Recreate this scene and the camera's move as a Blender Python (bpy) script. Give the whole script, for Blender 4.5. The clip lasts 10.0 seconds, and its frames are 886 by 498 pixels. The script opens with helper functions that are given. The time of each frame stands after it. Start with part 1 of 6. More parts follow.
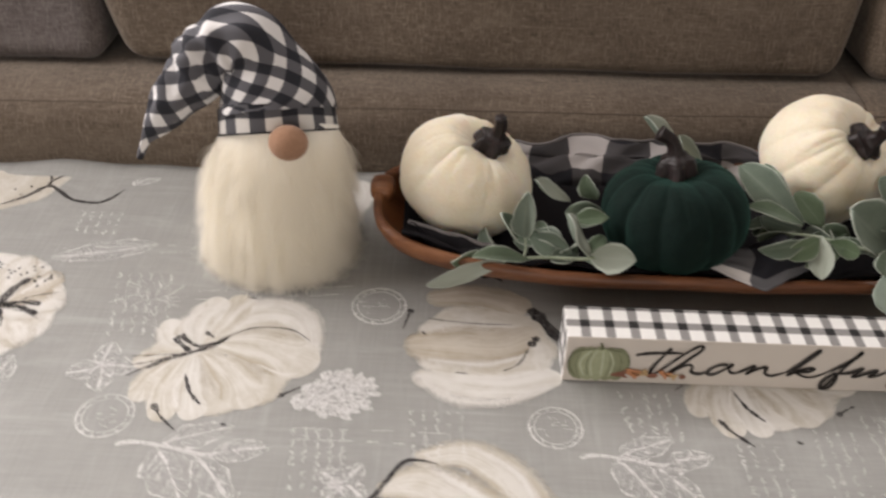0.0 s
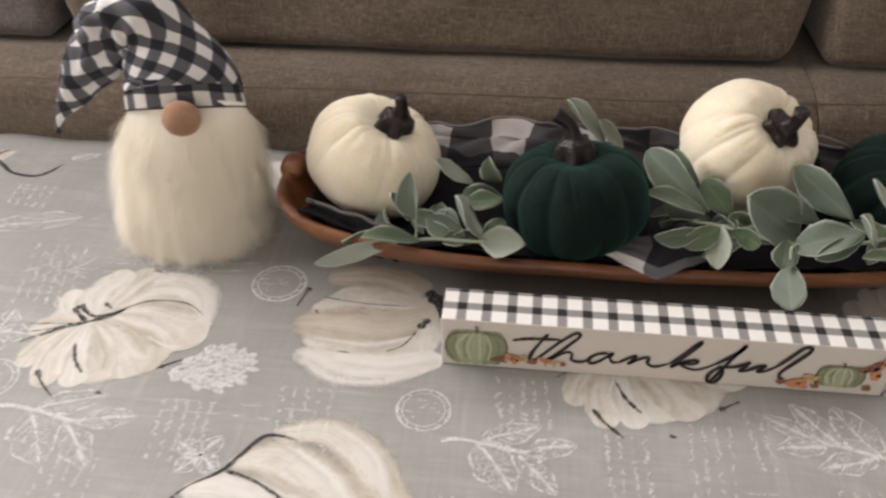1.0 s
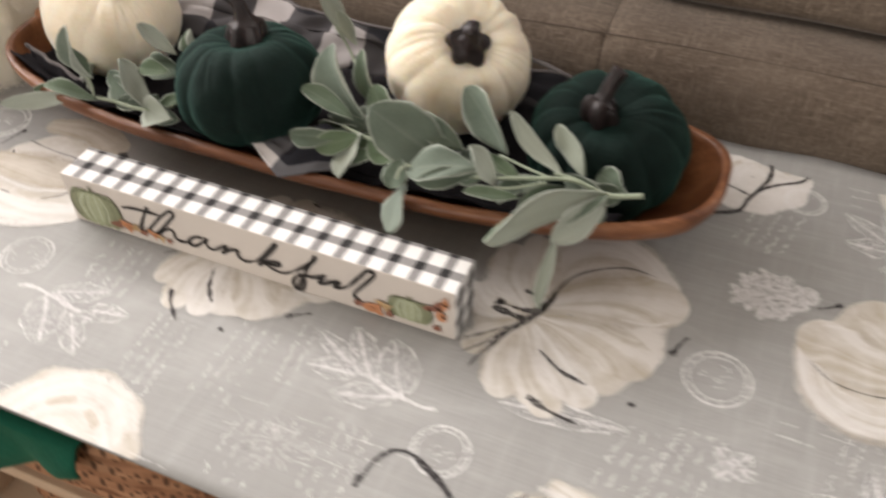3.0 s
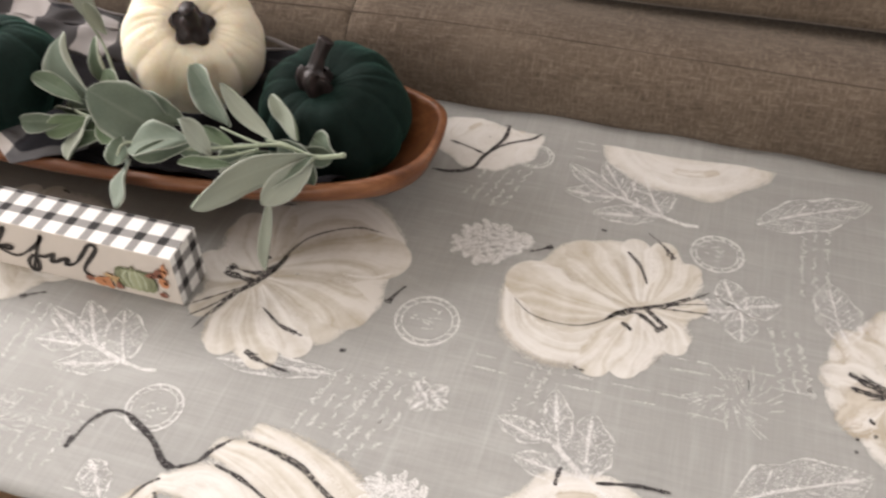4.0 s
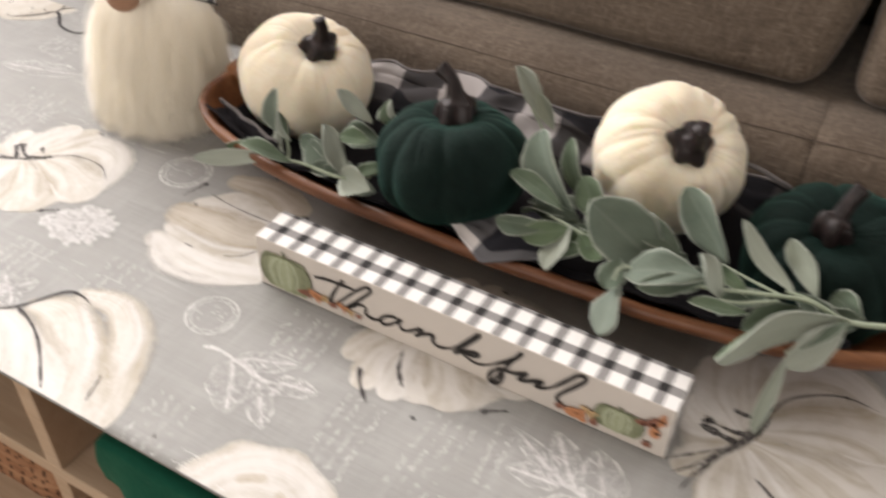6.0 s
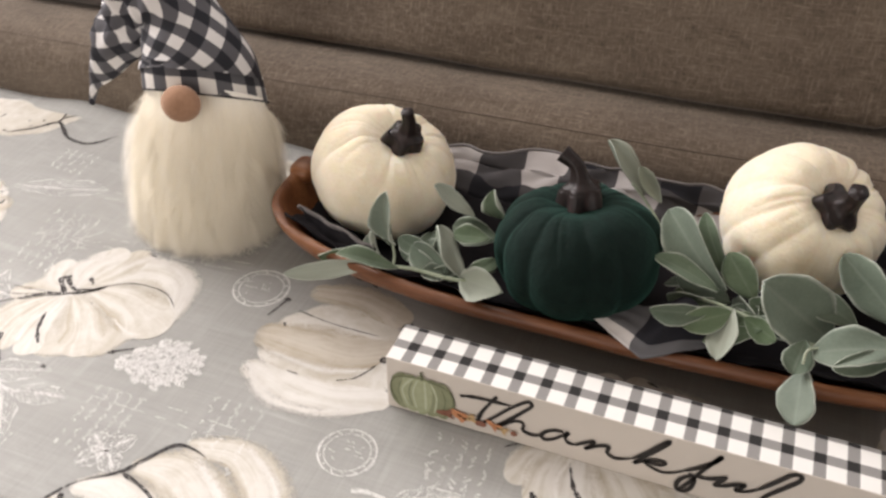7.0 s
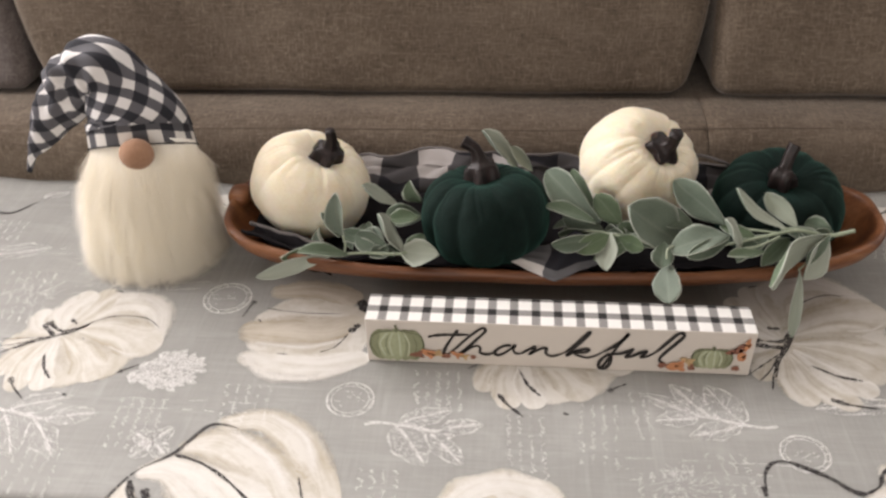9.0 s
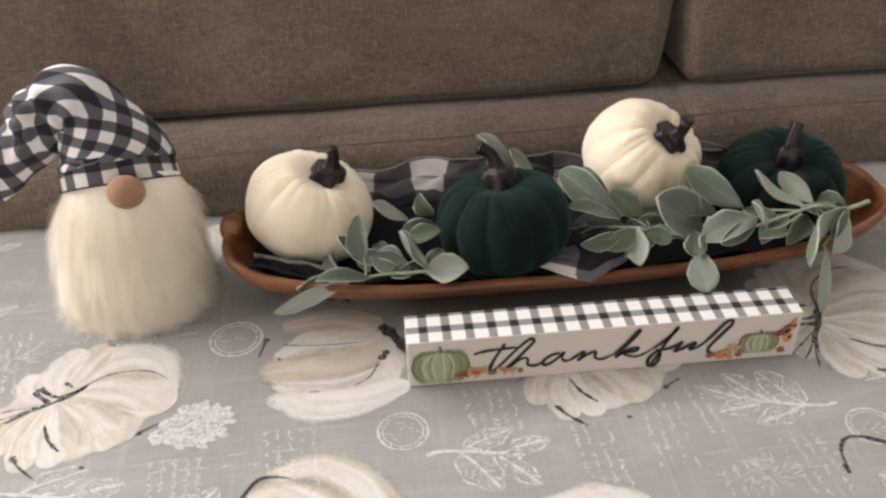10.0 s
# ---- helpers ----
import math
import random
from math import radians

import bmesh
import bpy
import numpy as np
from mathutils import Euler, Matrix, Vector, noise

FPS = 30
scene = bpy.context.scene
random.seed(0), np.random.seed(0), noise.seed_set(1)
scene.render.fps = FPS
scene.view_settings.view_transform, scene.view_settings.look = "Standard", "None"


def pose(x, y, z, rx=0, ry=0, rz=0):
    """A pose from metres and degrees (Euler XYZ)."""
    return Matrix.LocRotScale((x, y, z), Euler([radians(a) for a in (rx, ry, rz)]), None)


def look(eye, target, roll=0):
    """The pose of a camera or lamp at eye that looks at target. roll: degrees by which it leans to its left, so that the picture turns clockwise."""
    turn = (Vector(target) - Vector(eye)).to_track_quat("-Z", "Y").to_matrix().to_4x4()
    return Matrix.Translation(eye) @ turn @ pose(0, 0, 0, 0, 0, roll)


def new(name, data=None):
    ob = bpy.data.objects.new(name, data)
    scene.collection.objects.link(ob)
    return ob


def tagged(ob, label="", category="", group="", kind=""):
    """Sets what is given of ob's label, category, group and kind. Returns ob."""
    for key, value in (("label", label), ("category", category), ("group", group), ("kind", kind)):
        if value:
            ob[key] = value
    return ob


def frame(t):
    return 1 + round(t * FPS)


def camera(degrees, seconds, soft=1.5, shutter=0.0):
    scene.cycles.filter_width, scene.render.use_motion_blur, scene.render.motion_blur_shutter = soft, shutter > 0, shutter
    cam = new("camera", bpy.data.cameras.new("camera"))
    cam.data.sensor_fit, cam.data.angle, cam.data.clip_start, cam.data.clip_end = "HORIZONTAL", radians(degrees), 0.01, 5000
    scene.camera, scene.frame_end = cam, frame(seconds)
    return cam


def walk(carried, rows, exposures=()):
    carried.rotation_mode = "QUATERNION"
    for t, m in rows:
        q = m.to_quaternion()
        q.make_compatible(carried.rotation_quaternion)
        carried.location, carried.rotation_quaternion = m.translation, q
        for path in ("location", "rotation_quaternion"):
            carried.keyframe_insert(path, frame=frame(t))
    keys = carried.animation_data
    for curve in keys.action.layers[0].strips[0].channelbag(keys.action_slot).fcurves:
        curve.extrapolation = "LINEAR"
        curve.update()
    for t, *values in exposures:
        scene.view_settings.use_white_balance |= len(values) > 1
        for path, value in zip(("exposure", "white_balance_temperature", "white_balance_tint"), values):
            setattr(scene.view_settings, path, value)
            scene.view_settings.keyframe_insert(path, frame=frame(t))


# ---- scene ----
cam = camera(53.1, 10.0, soft=2.5, shutter=0.5)
PATH = [
    (0, (0.002, 0.094, 0.923), (-0.01, 1.678, -0.297), 1.8),
    (0.5, (0.081, 0.08, 0.92), (-0.029, 1.651, -0.312), 1.0),
    (1, (0.141, 0.102, 0.916), (-0.035, 1.661, -0.323), -0.3),
    (1.5, (0.185, 0.162, 0.898), (0.012, 1.696, -0.374), 0.6),
    (2, (0.274, 0.213, 0.892), (0.066, 1.672, -0.46), 1.4),
    (2.2, (0.306, 0.213, 0.896), (0.048, 1.641, -0.48), 1.5),
    (3.3, (0.616, 0.208, 0.898), (-0.003, 1.506, -0.492), -0.9),
    (3.5, (0.648, 0.209, 0.899), (0.051, 1.522, -0.487), -1.7),
    (4, (0.689, 0.216, 0.898), (0.258, 1.59, -0.49), -0.5),
    (4.5, (0.688, 0.207, 0.898), (0.317, 1.6, -0.488), 2.1),
    (5, (0.638, 0.188, 0.902), (0.128, 1.568, -0.453), 3.4),
    (5.5, (0.549, 0.189, 0.897), (-0.113, 1.537, -0.423), 3.2),
    (6, (0.432, 0.197, 0.894), (-0.292, 1.538, -0.402), 2.0),
    (6.2, (0.402, 0.199, 0.889), (-0.335, 1.551, -0.386), 1.1),
    (7.3, (0.25, 0.176, 0.886), (-0.23, 1.7, -0.316), 0.1),
    (7.5, (0.258, 0.162, 0.91), (-0.158, 1.688, -0.314), 0.1),
    (8, (0.26, 0.09, 0.918), (-0.05, 1.683, -0.251), 0.5),
    (8.5, (0.255, 0.026, 0.946), (0.006, 1.641, -0.208), -0.0),
    (9, (0.204, 0.015, 0.948), (0.05, 1.642, -0.205), -1.4),
    (9.5, (0.13, 0.035, 0.939), (0.16, 1.669, -0.213), -2.1),
    (10, (0.077, 0.047, 0.931), (0.209, 1.686, -0.207), -1.6),
]
EXPOSURES = [(0, -1.12), (1, -1.04), (2, -0.76), (3.5, -0.46), (4.5, -0.40), (5.5, -0.51), (6, -0.68), (7.5, -0.76), (8.5, -0.80), (9, -0.80), (10, -0.90)]
walk(cam, [(t, look(eye, target, roll)) for t, eye, target, roll in PATH], EXPOSURES)


# ---- light ----
world = bpy.data.worlds.new("sky")
world.use_nodes = True
scene.world = world
wn, wl = world.node_tree.nodes, world.node_tree.links
sky = wn.new("ShaderNodeTexSky")
sky.sky_type, sky.sun_disc = "NISHITA", False
sky.sun_elevation, sky.sun_rotation = radians(38), radians(-60)
wl.new(sky.outputs[0], wn["Background"].inputs[0])
wn["Background"].inputs[1].default_value = 0.10


def area_lamp(name, m, wide, high, watts, colour):
    lamp = bpy.data.lights.new(name, "AREA")
    lamp.shape, lamp.size, lamp.size_y, lamp.energy, lamp.color = "RECTANGLE", wide, high, watts, colour
    ob = new(name, lamp)
    ob.matrix_world = m
    return ob


# daylight in the openings: the big window past the gnome, the two over the sofa
area_lamp("window_light", look((-1.72, 1.05, 1.55), (0.15, 0.66, 0.45)), 1.5, 1.2, 140, (1.0, 0.925, 0.905))
for x, watts in ((-0.85, 70), (1.60, 50)):
    area_lamp("window_light", look((x, 2.02, 1.72), (0.38, 0.5, 0.45)), 0.9, 0.95, watts, (1.0, 0.93, 0.91))
# added fill from unseen south and east openings, to brighten the front faces
area_lamp("window_light", look((0.0, -2.45, 1.25), (0.0, 0.6, 0.5)), 1.8, 1.9, 66, (1.0, 0.91, 0.84))
area_lamp("window_light", look((3.12, 1.30, 1.55), (0.6, 0.65, 0.45)), 1.2, 1.2, 16, (1.0, 0.93, 0.91))


# ---- materials ----
class Mat:
    """A node material under construction."""

    def __init__(self, name, rough=0.7, metal=0.0, spec=0.4):
        self.m = bpy.data.materials.new(name)
        self.m.use_nodes = True
        self.n, self.l = self.m.node_tree.nodes, self.m.node_tree.links
        self.b = self.n["Principled BSDF"]
        self.b.inputs["Roughness"].default_value = rough
        self.b.inputs["Metallic"].default_value = metal
        self.b.inputs["Specular IOR Level"].default_value = spec

    def node(self, kind, **sets):
        nd = self.n.new(kind)
        for k, v in sets.items():
            if k == "operation":
                nd.operation = v
            elif k == "data_type":
                nd.data_type = v
            elif k == "blend_type":
                nd.blend_type = v
        return nd

    def put(self, socket, value):
        if isinstance(value, bpy.types.NodeSocket):
            self.l.new(value, socket)
        elif isinstance(value, (tuple, list)) and len(value) == 3 and socket.type == "RGBA":
            socket.default_value = (*value, 1)
        else:
            socket.default_value = value

    def coord(self, which="Object"):
        return self.n.new("ShaderNodeTexCoord").outputs[which]

    def scaled(self, vec, scale=(1, 1, 1), turn=0.0, move=(0, 0, 0)):
        mp = self.n.new("ShaderNodeMapping")
        self.put(mp.inputs["Vector"], vec)
        mp.inputs["Scale"].default_value = scale
        mp.inputs["Rotation"].default_value = (0, 0, radians(turn))
        mp.inputs["Location"].default_value = move
        return mp.outputs[0]

    def noise(self, vec, scale, detail=4, rough=0.55, warp=0.0):
        nz = self.n.new("ShaderNodeTexNoise")
        self.put(nz.inputs["Vector"], vec)
        nz.inputs["Scale"].default_value = scale
        nz.inputs["Detail"].default_value = detail
        nz.inputs["Roughness"].default_value = rough
        nz.inputs["Distortion"].default_value = warp
        return nz.outputs["Fac"]

    def math(self, op, a, b=0.0, c=0.0):
        nd = self.node("ShaderNodeMath", operation=op)
        for s, v in zip(nd.inputs, (a, b, c)):
            self.put(s, v)
        return nd.outputs[0]

    def ramp(self, fac, *stops):
        nd = self.n.new("ShaderNodeValToRGB")
        self.put(nd.inputs[0], fac)
        el = nd.color_ramp.elements
        while len(el) < len(stops):
            el.new(0.5)
        for e, (p, c) in zip(el, stops):
            e.position, e.color = p, (*c, 1) if not isinstance(c, float) else (c, c, c, 1)
        return nd.outputs[0]

    def mix(self, fac, a, b, how="MIX"):
        nd = self.node("ShaderNodeMix", data_type="RGBA", blend_type=how)
        self.put(nd.inputs[0], fac)
        self.put(nd.inputs[6], a)
        self.put(nd.inputs[7], b)
        return nd.outputs[2]

    def bump(self, height, strength=0.3, dist=0.001, prev=None):
        nd = self.n.new("ShaderNodeBump")
        nd.inputs["Strength"].default_value = strength
        nd.inputs["Distance"].default_value = dist
        self.put(nd.inputs["Height"], height)
        if prev is not None:
            self.put(nd.inputs["Normal"], prev)
        return nd.outputs[0]

    def stipple(self, cover, cells=2300):
        """Cover a surface in fine grains instead of a thin veil."""
        vm = self.node("ShaderNodeVectorMath", operation="SCALE")
        self.put(vm.inputs[0], self.coord())
        vm.inputs[3].default_value = cells
        fl = self.node("ShaderNodeVectorMath", operation="FLOOR")
        self.put(fl.inputs[0], vm.outputs[0])
        wn2 = self.n.new("ShaderNodeTexWhiteNoise")
        self.put(wn2.inputs["Vector"], self.scaled(fl.outputs[0], (1, 1, 0)))
        return self.math("GREATER_THAN", cover, wn2.outputs["Value"])

    def end(self, colour=None, rough=None, normal=None, sheen=0.0, sheen_tint=(1, 1, 1)):
        if colour is not None:
            self.put(self.b.inputs["Base Color"], colour)
        if rough is not None:
            self.put(self.b.inputs["Roughness"], rough)
        if normal is not None:
            self.put(self.b.inputs["Normal"], normal)
        if sheen:
            self.b.inputs["Sheen Weight"].default_value = sheen
            self.b.inputs["Sheen Roughness"].default_value = 0.45
            self.b.inputs["Sheen Tint"].default_value = (*sheen_tint, 1)
        return self.m


def split(k, vec):
    nd = k.n.new("ShaderNodeSeparateXYZ")
    k.put(nd.inputs[0], vec)
    return nd.outputs


def plain(name, colour, rough=0.6, spec=0.4, vary=0.12, scale=40, metal=0.0):
    k = Mat(name, rough, metal, spec)
    f = k.noise(k.coord(), scale, 5)
    g = k.noise(k.coord(), scale * 0.12, 2)
    lo = tuple(c * (1 - vary) for c in colour)
    hi = tuple(min(1, c * (1 + vary)) for c in colour)
    c = k.mix(f, lo, hi)
    c = k.mix(k.math("MULTIPLY", g, 0.35), c, tuple(c2 * 0.8 for c2 in colour))
    return k.end(c, normal=k.bump(f, 0.12, 0.001))


def upholstery(name, dark, mid, light):
    k = Mat(name, 0.9, spec=0.2)
    co = k.coord()
    x = k.noise(k.scaled(co, (70, 470, 470)), 1, 2, 0.55)
    z = k.noise(k.scaled(co, (470, 90, 90)), 1, 2, 0.55)
    weave = k.math("MAXIMUM", x, z)
    speck = k.noise(co, 260, 3, 0.7)
    blot = k.noise(co, 9, 4, 0.6)
    c = k.ramp(k.math("ADD", k.math("MULTIPLY", weave, 0.6), k.math("MULTIPLY", speck, 0.4)), (0.36, dark), (0.53, mid), (0.70, light))
    patch = k.noise(k.scaled(co, (14, 40, 40)), 1, 4, 0.65)
    c = k.mix(k.math("MULTIPLY", k.ramp(patch, (0.45, 0.0), (0.72, 1.0)), 0.40), c, light)
    c = k.mix(k.math("MULTIPLY", k.ramp(blot, (0.4, 0.0), (0.7, 1.0)), 0.35), c, dark)
    n = k.bump(weave, 0.6, 0.0014)
    return k.end(c, normal=k.bump(blot, 0.25, 0.006, n), sheen=0.25, sheen_tint=(0.9, 0.85, 0.8))


def linen(name):
    k = Mat(name, 0.62, spec=0.3)
    co = k.coord()
    wx = k.noise(k.scaled(co, (22, 700, 1)), 1, 3, 0.65)
    wy = k.noise(k.scaled(co, (700, 22, 1)), 1, 3, 0.65)
    sx = k.noise(k.scaled(co, (9, 130, 1)), 1, 3, 0.6)
    sy = k.noise(k.scaled(co, (130, 9, 1)), 1, 3, 0.6)
    big = k.noise(co, 7, 3, 0.6)
    fine = k.math("ADD", wx, wy)
    slub = k.math("MAXIMUM", sx, sy)
    c = k.ramp(k.math("MULTIPLY", fine, 0.5), (0.34, (0.2530, 0.2550, 0.2440)), (0.66, (0.3120, 0.3145, 0.3020)))
    c = k.mix(k.math("MULTIPLY", k.ramp(slub, (0.55, 0.0), (0.74, 1.0)), 0.30), c, (0.424, 0.4367, 0.424))
    c = k.mix(k.math("MULTIPLY", k.ramp(big, (0.35, 0.0), (0.75, 1.0)), 0.3), c, (0.2190, 0.2235, 0.2165))
    wash = k.noise(k.scaled(co, (10, 26, 1)), 1, 5, 0.7, 0.8)
    c = k.mix(k.math("MULTIPLY", k.ramp(wash, (0.50, 0.0), (0.70, 1.0)), 0.22), c, (0.46, 0.47, 0.455))
    n = k.bump(fine, 0.3, 0.0006)
    soft = k.noise(k.scaled(co, (5, 9, 1)), 1, 2, 0.5)
    return k.end(c, normal=k.bump(soft, 0.35, 0.012, n))


def velvet(name, dark, light, sheen, tint, grain=380):
    k = Mat(name, 0.85, spec=0.15)
    co = k.coord()
    f = k.noise(co, grain, 3, 0.6)
    g = k.noise(co, 30, 3, 0.6)
    h = k.noise(co, 90, 4, 0.7)
    mix = k.math("ADD", k.math("MULTIPLY", f, 0.35), k.math("ADD", k.math("MULTIPLY", g, 0.35), k.math("MULTIPLY", h, 0.30)))
    c = k.ramp(mix, (0.32, dark), (0.68, light))
    n = k.bump(f, 0.55, 0.0009)
    n = k.bump(h, 0.45, 0.0016, n)
    return k.end(c, normal=k.bump(g, 0.3, 0.003, n), sheen=sheen, sheen_tint=tint)


def gingham(name, size, turn=0.0, move=(0, 0, 0), white=(0.8, 0.79, 0.77), grey=(0.17, 0.17, 0.18), black=(0.018, 0.018, 0.022), fuzz=0.0, size_v=0.0, duty=(1.0, 1.0), warp=3.0, lint=0.22):
    """Woven checks over UV in metres; duty is the share of white, of 2."""
    k = Mat(name, 0.8, spec=0.25)
    uv = k.scaled(k.coord("UV"), (1 / size, 1 / (size_v or size), 1), turn, move)
    if fuzz:
        nz = k.n.new("ShaderNodeTexNoise")
        k.put(nz.inputs["Vector"], uv)
        nz.inputs["Scale"].default_value = warp
        vm = k.node("ShaderNodeVectorMath", operation="MULTIPLY_ADD")
        k.put(vm.inputs[0], nz.outputs["Color"])
        vm.inputs[1].default_value = (fuzz, fuzz, 0)
        k.put(vm.inputs[2], uv)
        uv = vm.outputs[0]
    s = split(k, uv)
    bands = [k.math("GREATER_THAN", k.math("FLOORED_MODULO", s[i], 2.0), duty[i]) for i in (0, 1)]
    total = k.math("MULTIPLY", k.math("ADD", bands[0], bands[1]), 0.5)
    c = k.ramp(total, (0.0, white), (0.5, grey), (1.0, black))
    thread = k.noise(k.scaled(k.coord("UV"), (1400, 1400, 1)), 1, 2)
    c = k.mix(k.math("MULTIPLY", thread, lint), c, (0.3, 0.3, 0.31))
    return k.end(c, normal=k.bump(thread, 0.25, 0.0004))


def timber(name, dark, mid, light, along=(3, 40, 40), rough=0.5):
    k = Mat(name, rough, spec=0.4)
    co = k.coord()
    g = k.noise(k.scaled(co, along), 1, 5, 0.6, 0.6)
    fine = k.noise(k.scaled(co, tuple(a * 7 for a in along)), 1, 3, 0.6)
    big = k.noise(co, 8, 3)
    c = k.ramp(k.math("ADD", k.math("MULTIPLY", g, 0.7), k.math("MULTIPLY", fine, 0.3)), (0.32, dark), (0.5, mid), (0.68, light))
    c = k.mix(k.math("MULTIPLY", k.ramp(big, (0.42, 0.0), (0.7, 1.0)), 0.5), c, dark)
    r = k.math("ADD", k.math("MULTIPLY", fine, 0.25), rough - 0.12)
    return k.end(c, r, k.bump(fine, 0.3, 0.0006))


SOFA = upholstery("brown chenille", (0.06576, 0.05018, 0.0372), (0.1194, 0.09344, 0.07008), (0.2033, 0.1644, 0.128))
SOFA_GREY = upholstery("taupe chenille", (0.06489, 0.05451, 0.05191), (0.1255, 0.1081, 0.1046), (0.2033, 0.1809, 0.1748))
PIPING = plain("seam cord", (0.0882, 0.06888, 0.05208), 0.9)
LINEN = linen("printed grey linen")
WHITE_FELT = velvet("ivory velvet", (0.70, 0.625, 0.470), (0.79, 0.745, 0.620), 0.22, (1, 0.98, 0.92), 420)
soft_cloth = WHITE_FELT.node_tree.nodes["Principled BSDF"].inputs
soft_cloth["Subsurface Weight"].default_value = 0.35
soft_cloth["Subsurface Radius"].default_value = (1.0, 0.65, 0.32)
soft_cloth["Subsurface Scale"].default_value = 0.022
GREEN_FELT = velvet("dark green velvet", (0.0011, 0.0042, 0.0035), (0.0038, 0.0128, 0.0102), 0.16, (0.20, 0.58, 0.46), 300)
WOOD_BOWL = timber("oiled brown wood", (0.07225, 0.0255, 0.0102), (0.17, 0.0663, 0.0272), (0.2805, 0.1275, 0.0578), (4, 42, 42), 0.42)
WOOD_PALE = timber("pale birch", (0.42, 0.31, 0.21), (0.50, 0.39, 0.28), (0.58, 0.47, 0.35), (4, 60, 60), 0.55)
CHECK_SIGN = gingham("painted gingham", 0.0088, move=(0.05, 0.0, 0), white=(0.7224, 0.7224, 0.7052), grey=(0.2322, 0.2279, 0.2236), black=(0.01376, 0.0129, 0.0129), fuzz=0.05, size_v=0.0093, duty=(1.22, 1.22), lint=0.05)
CHECK_HAT = gingham("gingham cotton", 0.0122, 40.0, (0.35, 0.2, 0), white=(0.666, 0.657, 0.657), grey=(0.09, 0.09, 0.1026), black=(0.009, 0.0099, 0.0162), lint=0.07)
CHECK_BAND = gingham("gingham cotton band", 0.0128, 0.0, (0.3, 0.0, 0), white=(0.666, 0.648, 0.621), grey=(0.0855, 0.0864, 0.0972), black=(0.009, 0.0099, 0.0162), lint=0.07)
# one cloth in two tones: the bowl's shade and the rim's light are coloured in
CHECK_SCARF_SHADED = gingham("shaded buffalo check flannel", 0.034, 8.0, (0.1, 0.45, 0), white=(0.36, 0.34, 0.335), grey=(0.050, 0.047, 0.050), black=(0.006, 0.006, 0.010), fuzz=0.9, warp=0.75, lint=0.03)
CHECK_FLAP_LIT = gingham("lit buffalo check corner", 0.036, 0.0, (0, 0, 0), white=(0.55, 0.53, 0.52), grey=(0.10, 0.10, 0.108), black=(0.006, 0.006, 0.011), fuzz=0.08, lint=0.04)
# scarf where it lies deep: shade mixed into the black of its checks
SCARF_SHADED = plain("dark shaded flannel", (0.013, 0.012, 0.014), 0.9, 0.1, 0.4, 90)
HEM = plain("grey hem", (0.16, 0.15, 0.15), 0.9, 0.1, 0.3, 120)
WALL = plain("painted plaster", (0.46, 0.43, 0.385), 0.85, 0.3, 0.03, 30)
CEILING = plain("white ceiling paint", (0.66, 0.64, 0.61), 0.9, 0.2, 0.02, 30)
FLOOR = timber("oak floor", (0.16, 0.09, 0.05), (0.24, 0.15, 0.085), (0.31, 0.20, 0.12), (3, 30, 30), 0.45)
WHITE_PAINT = plain("white gloss paint", (0.8, 0.8, 0.78), 0.4, 0.5, 0.03, 30)


def stem_material():
    k = Mat("glossy resin stem", 0.45, spec=0.32)
    co = k.coord()
    f = k.noise(k.scaled(co, (220, 220, 60)), 1, 4)
    c = k.ramp(f, (0.3, (0.006, 0.004, 0.004)), (0.55, (0.015, 0.010, 0.010)), (0.8, (0.038, 0.024, 0.024)))
    return k.end(c, normal=k.bump(f, 0.5, 0.0012))


def fur_material(name="ivory faux fur", lo=(0.975, 0.945, 0.87), hi=(0.99, 0.975, 0.93)):
    k = Mat(name, 0.7, spec=0.25)
    geo = k.n.new("ShaderNodeNewGeometry")
    f = k.noise(k.coord(), 45, 3)
    c = k.mix(geo.outputs["Random Per Island"], lo, hi)
    c = k.mix(k.math("MULTIPLY", f, 0.06), c, (0.90, 0.83, 0.72))
    k.end(c, sheen=0.8)
    thin = k.n.new("ShaderNodeBsdfTranslucent")
    k.put(thin.inputs["Color"], c)
    both = k.n.new("ShaderNodeMixShader")
    both.inputs[0].default_value = 0.66
    k.l.new(k.b.outputs[0], both.inputs[1])
    k.l.new(thin.outputs[0], both.inputs[2])
    k.l.new(both.outputs[0], k.n["Material Output"].inputs["Surface"])
    return k.m


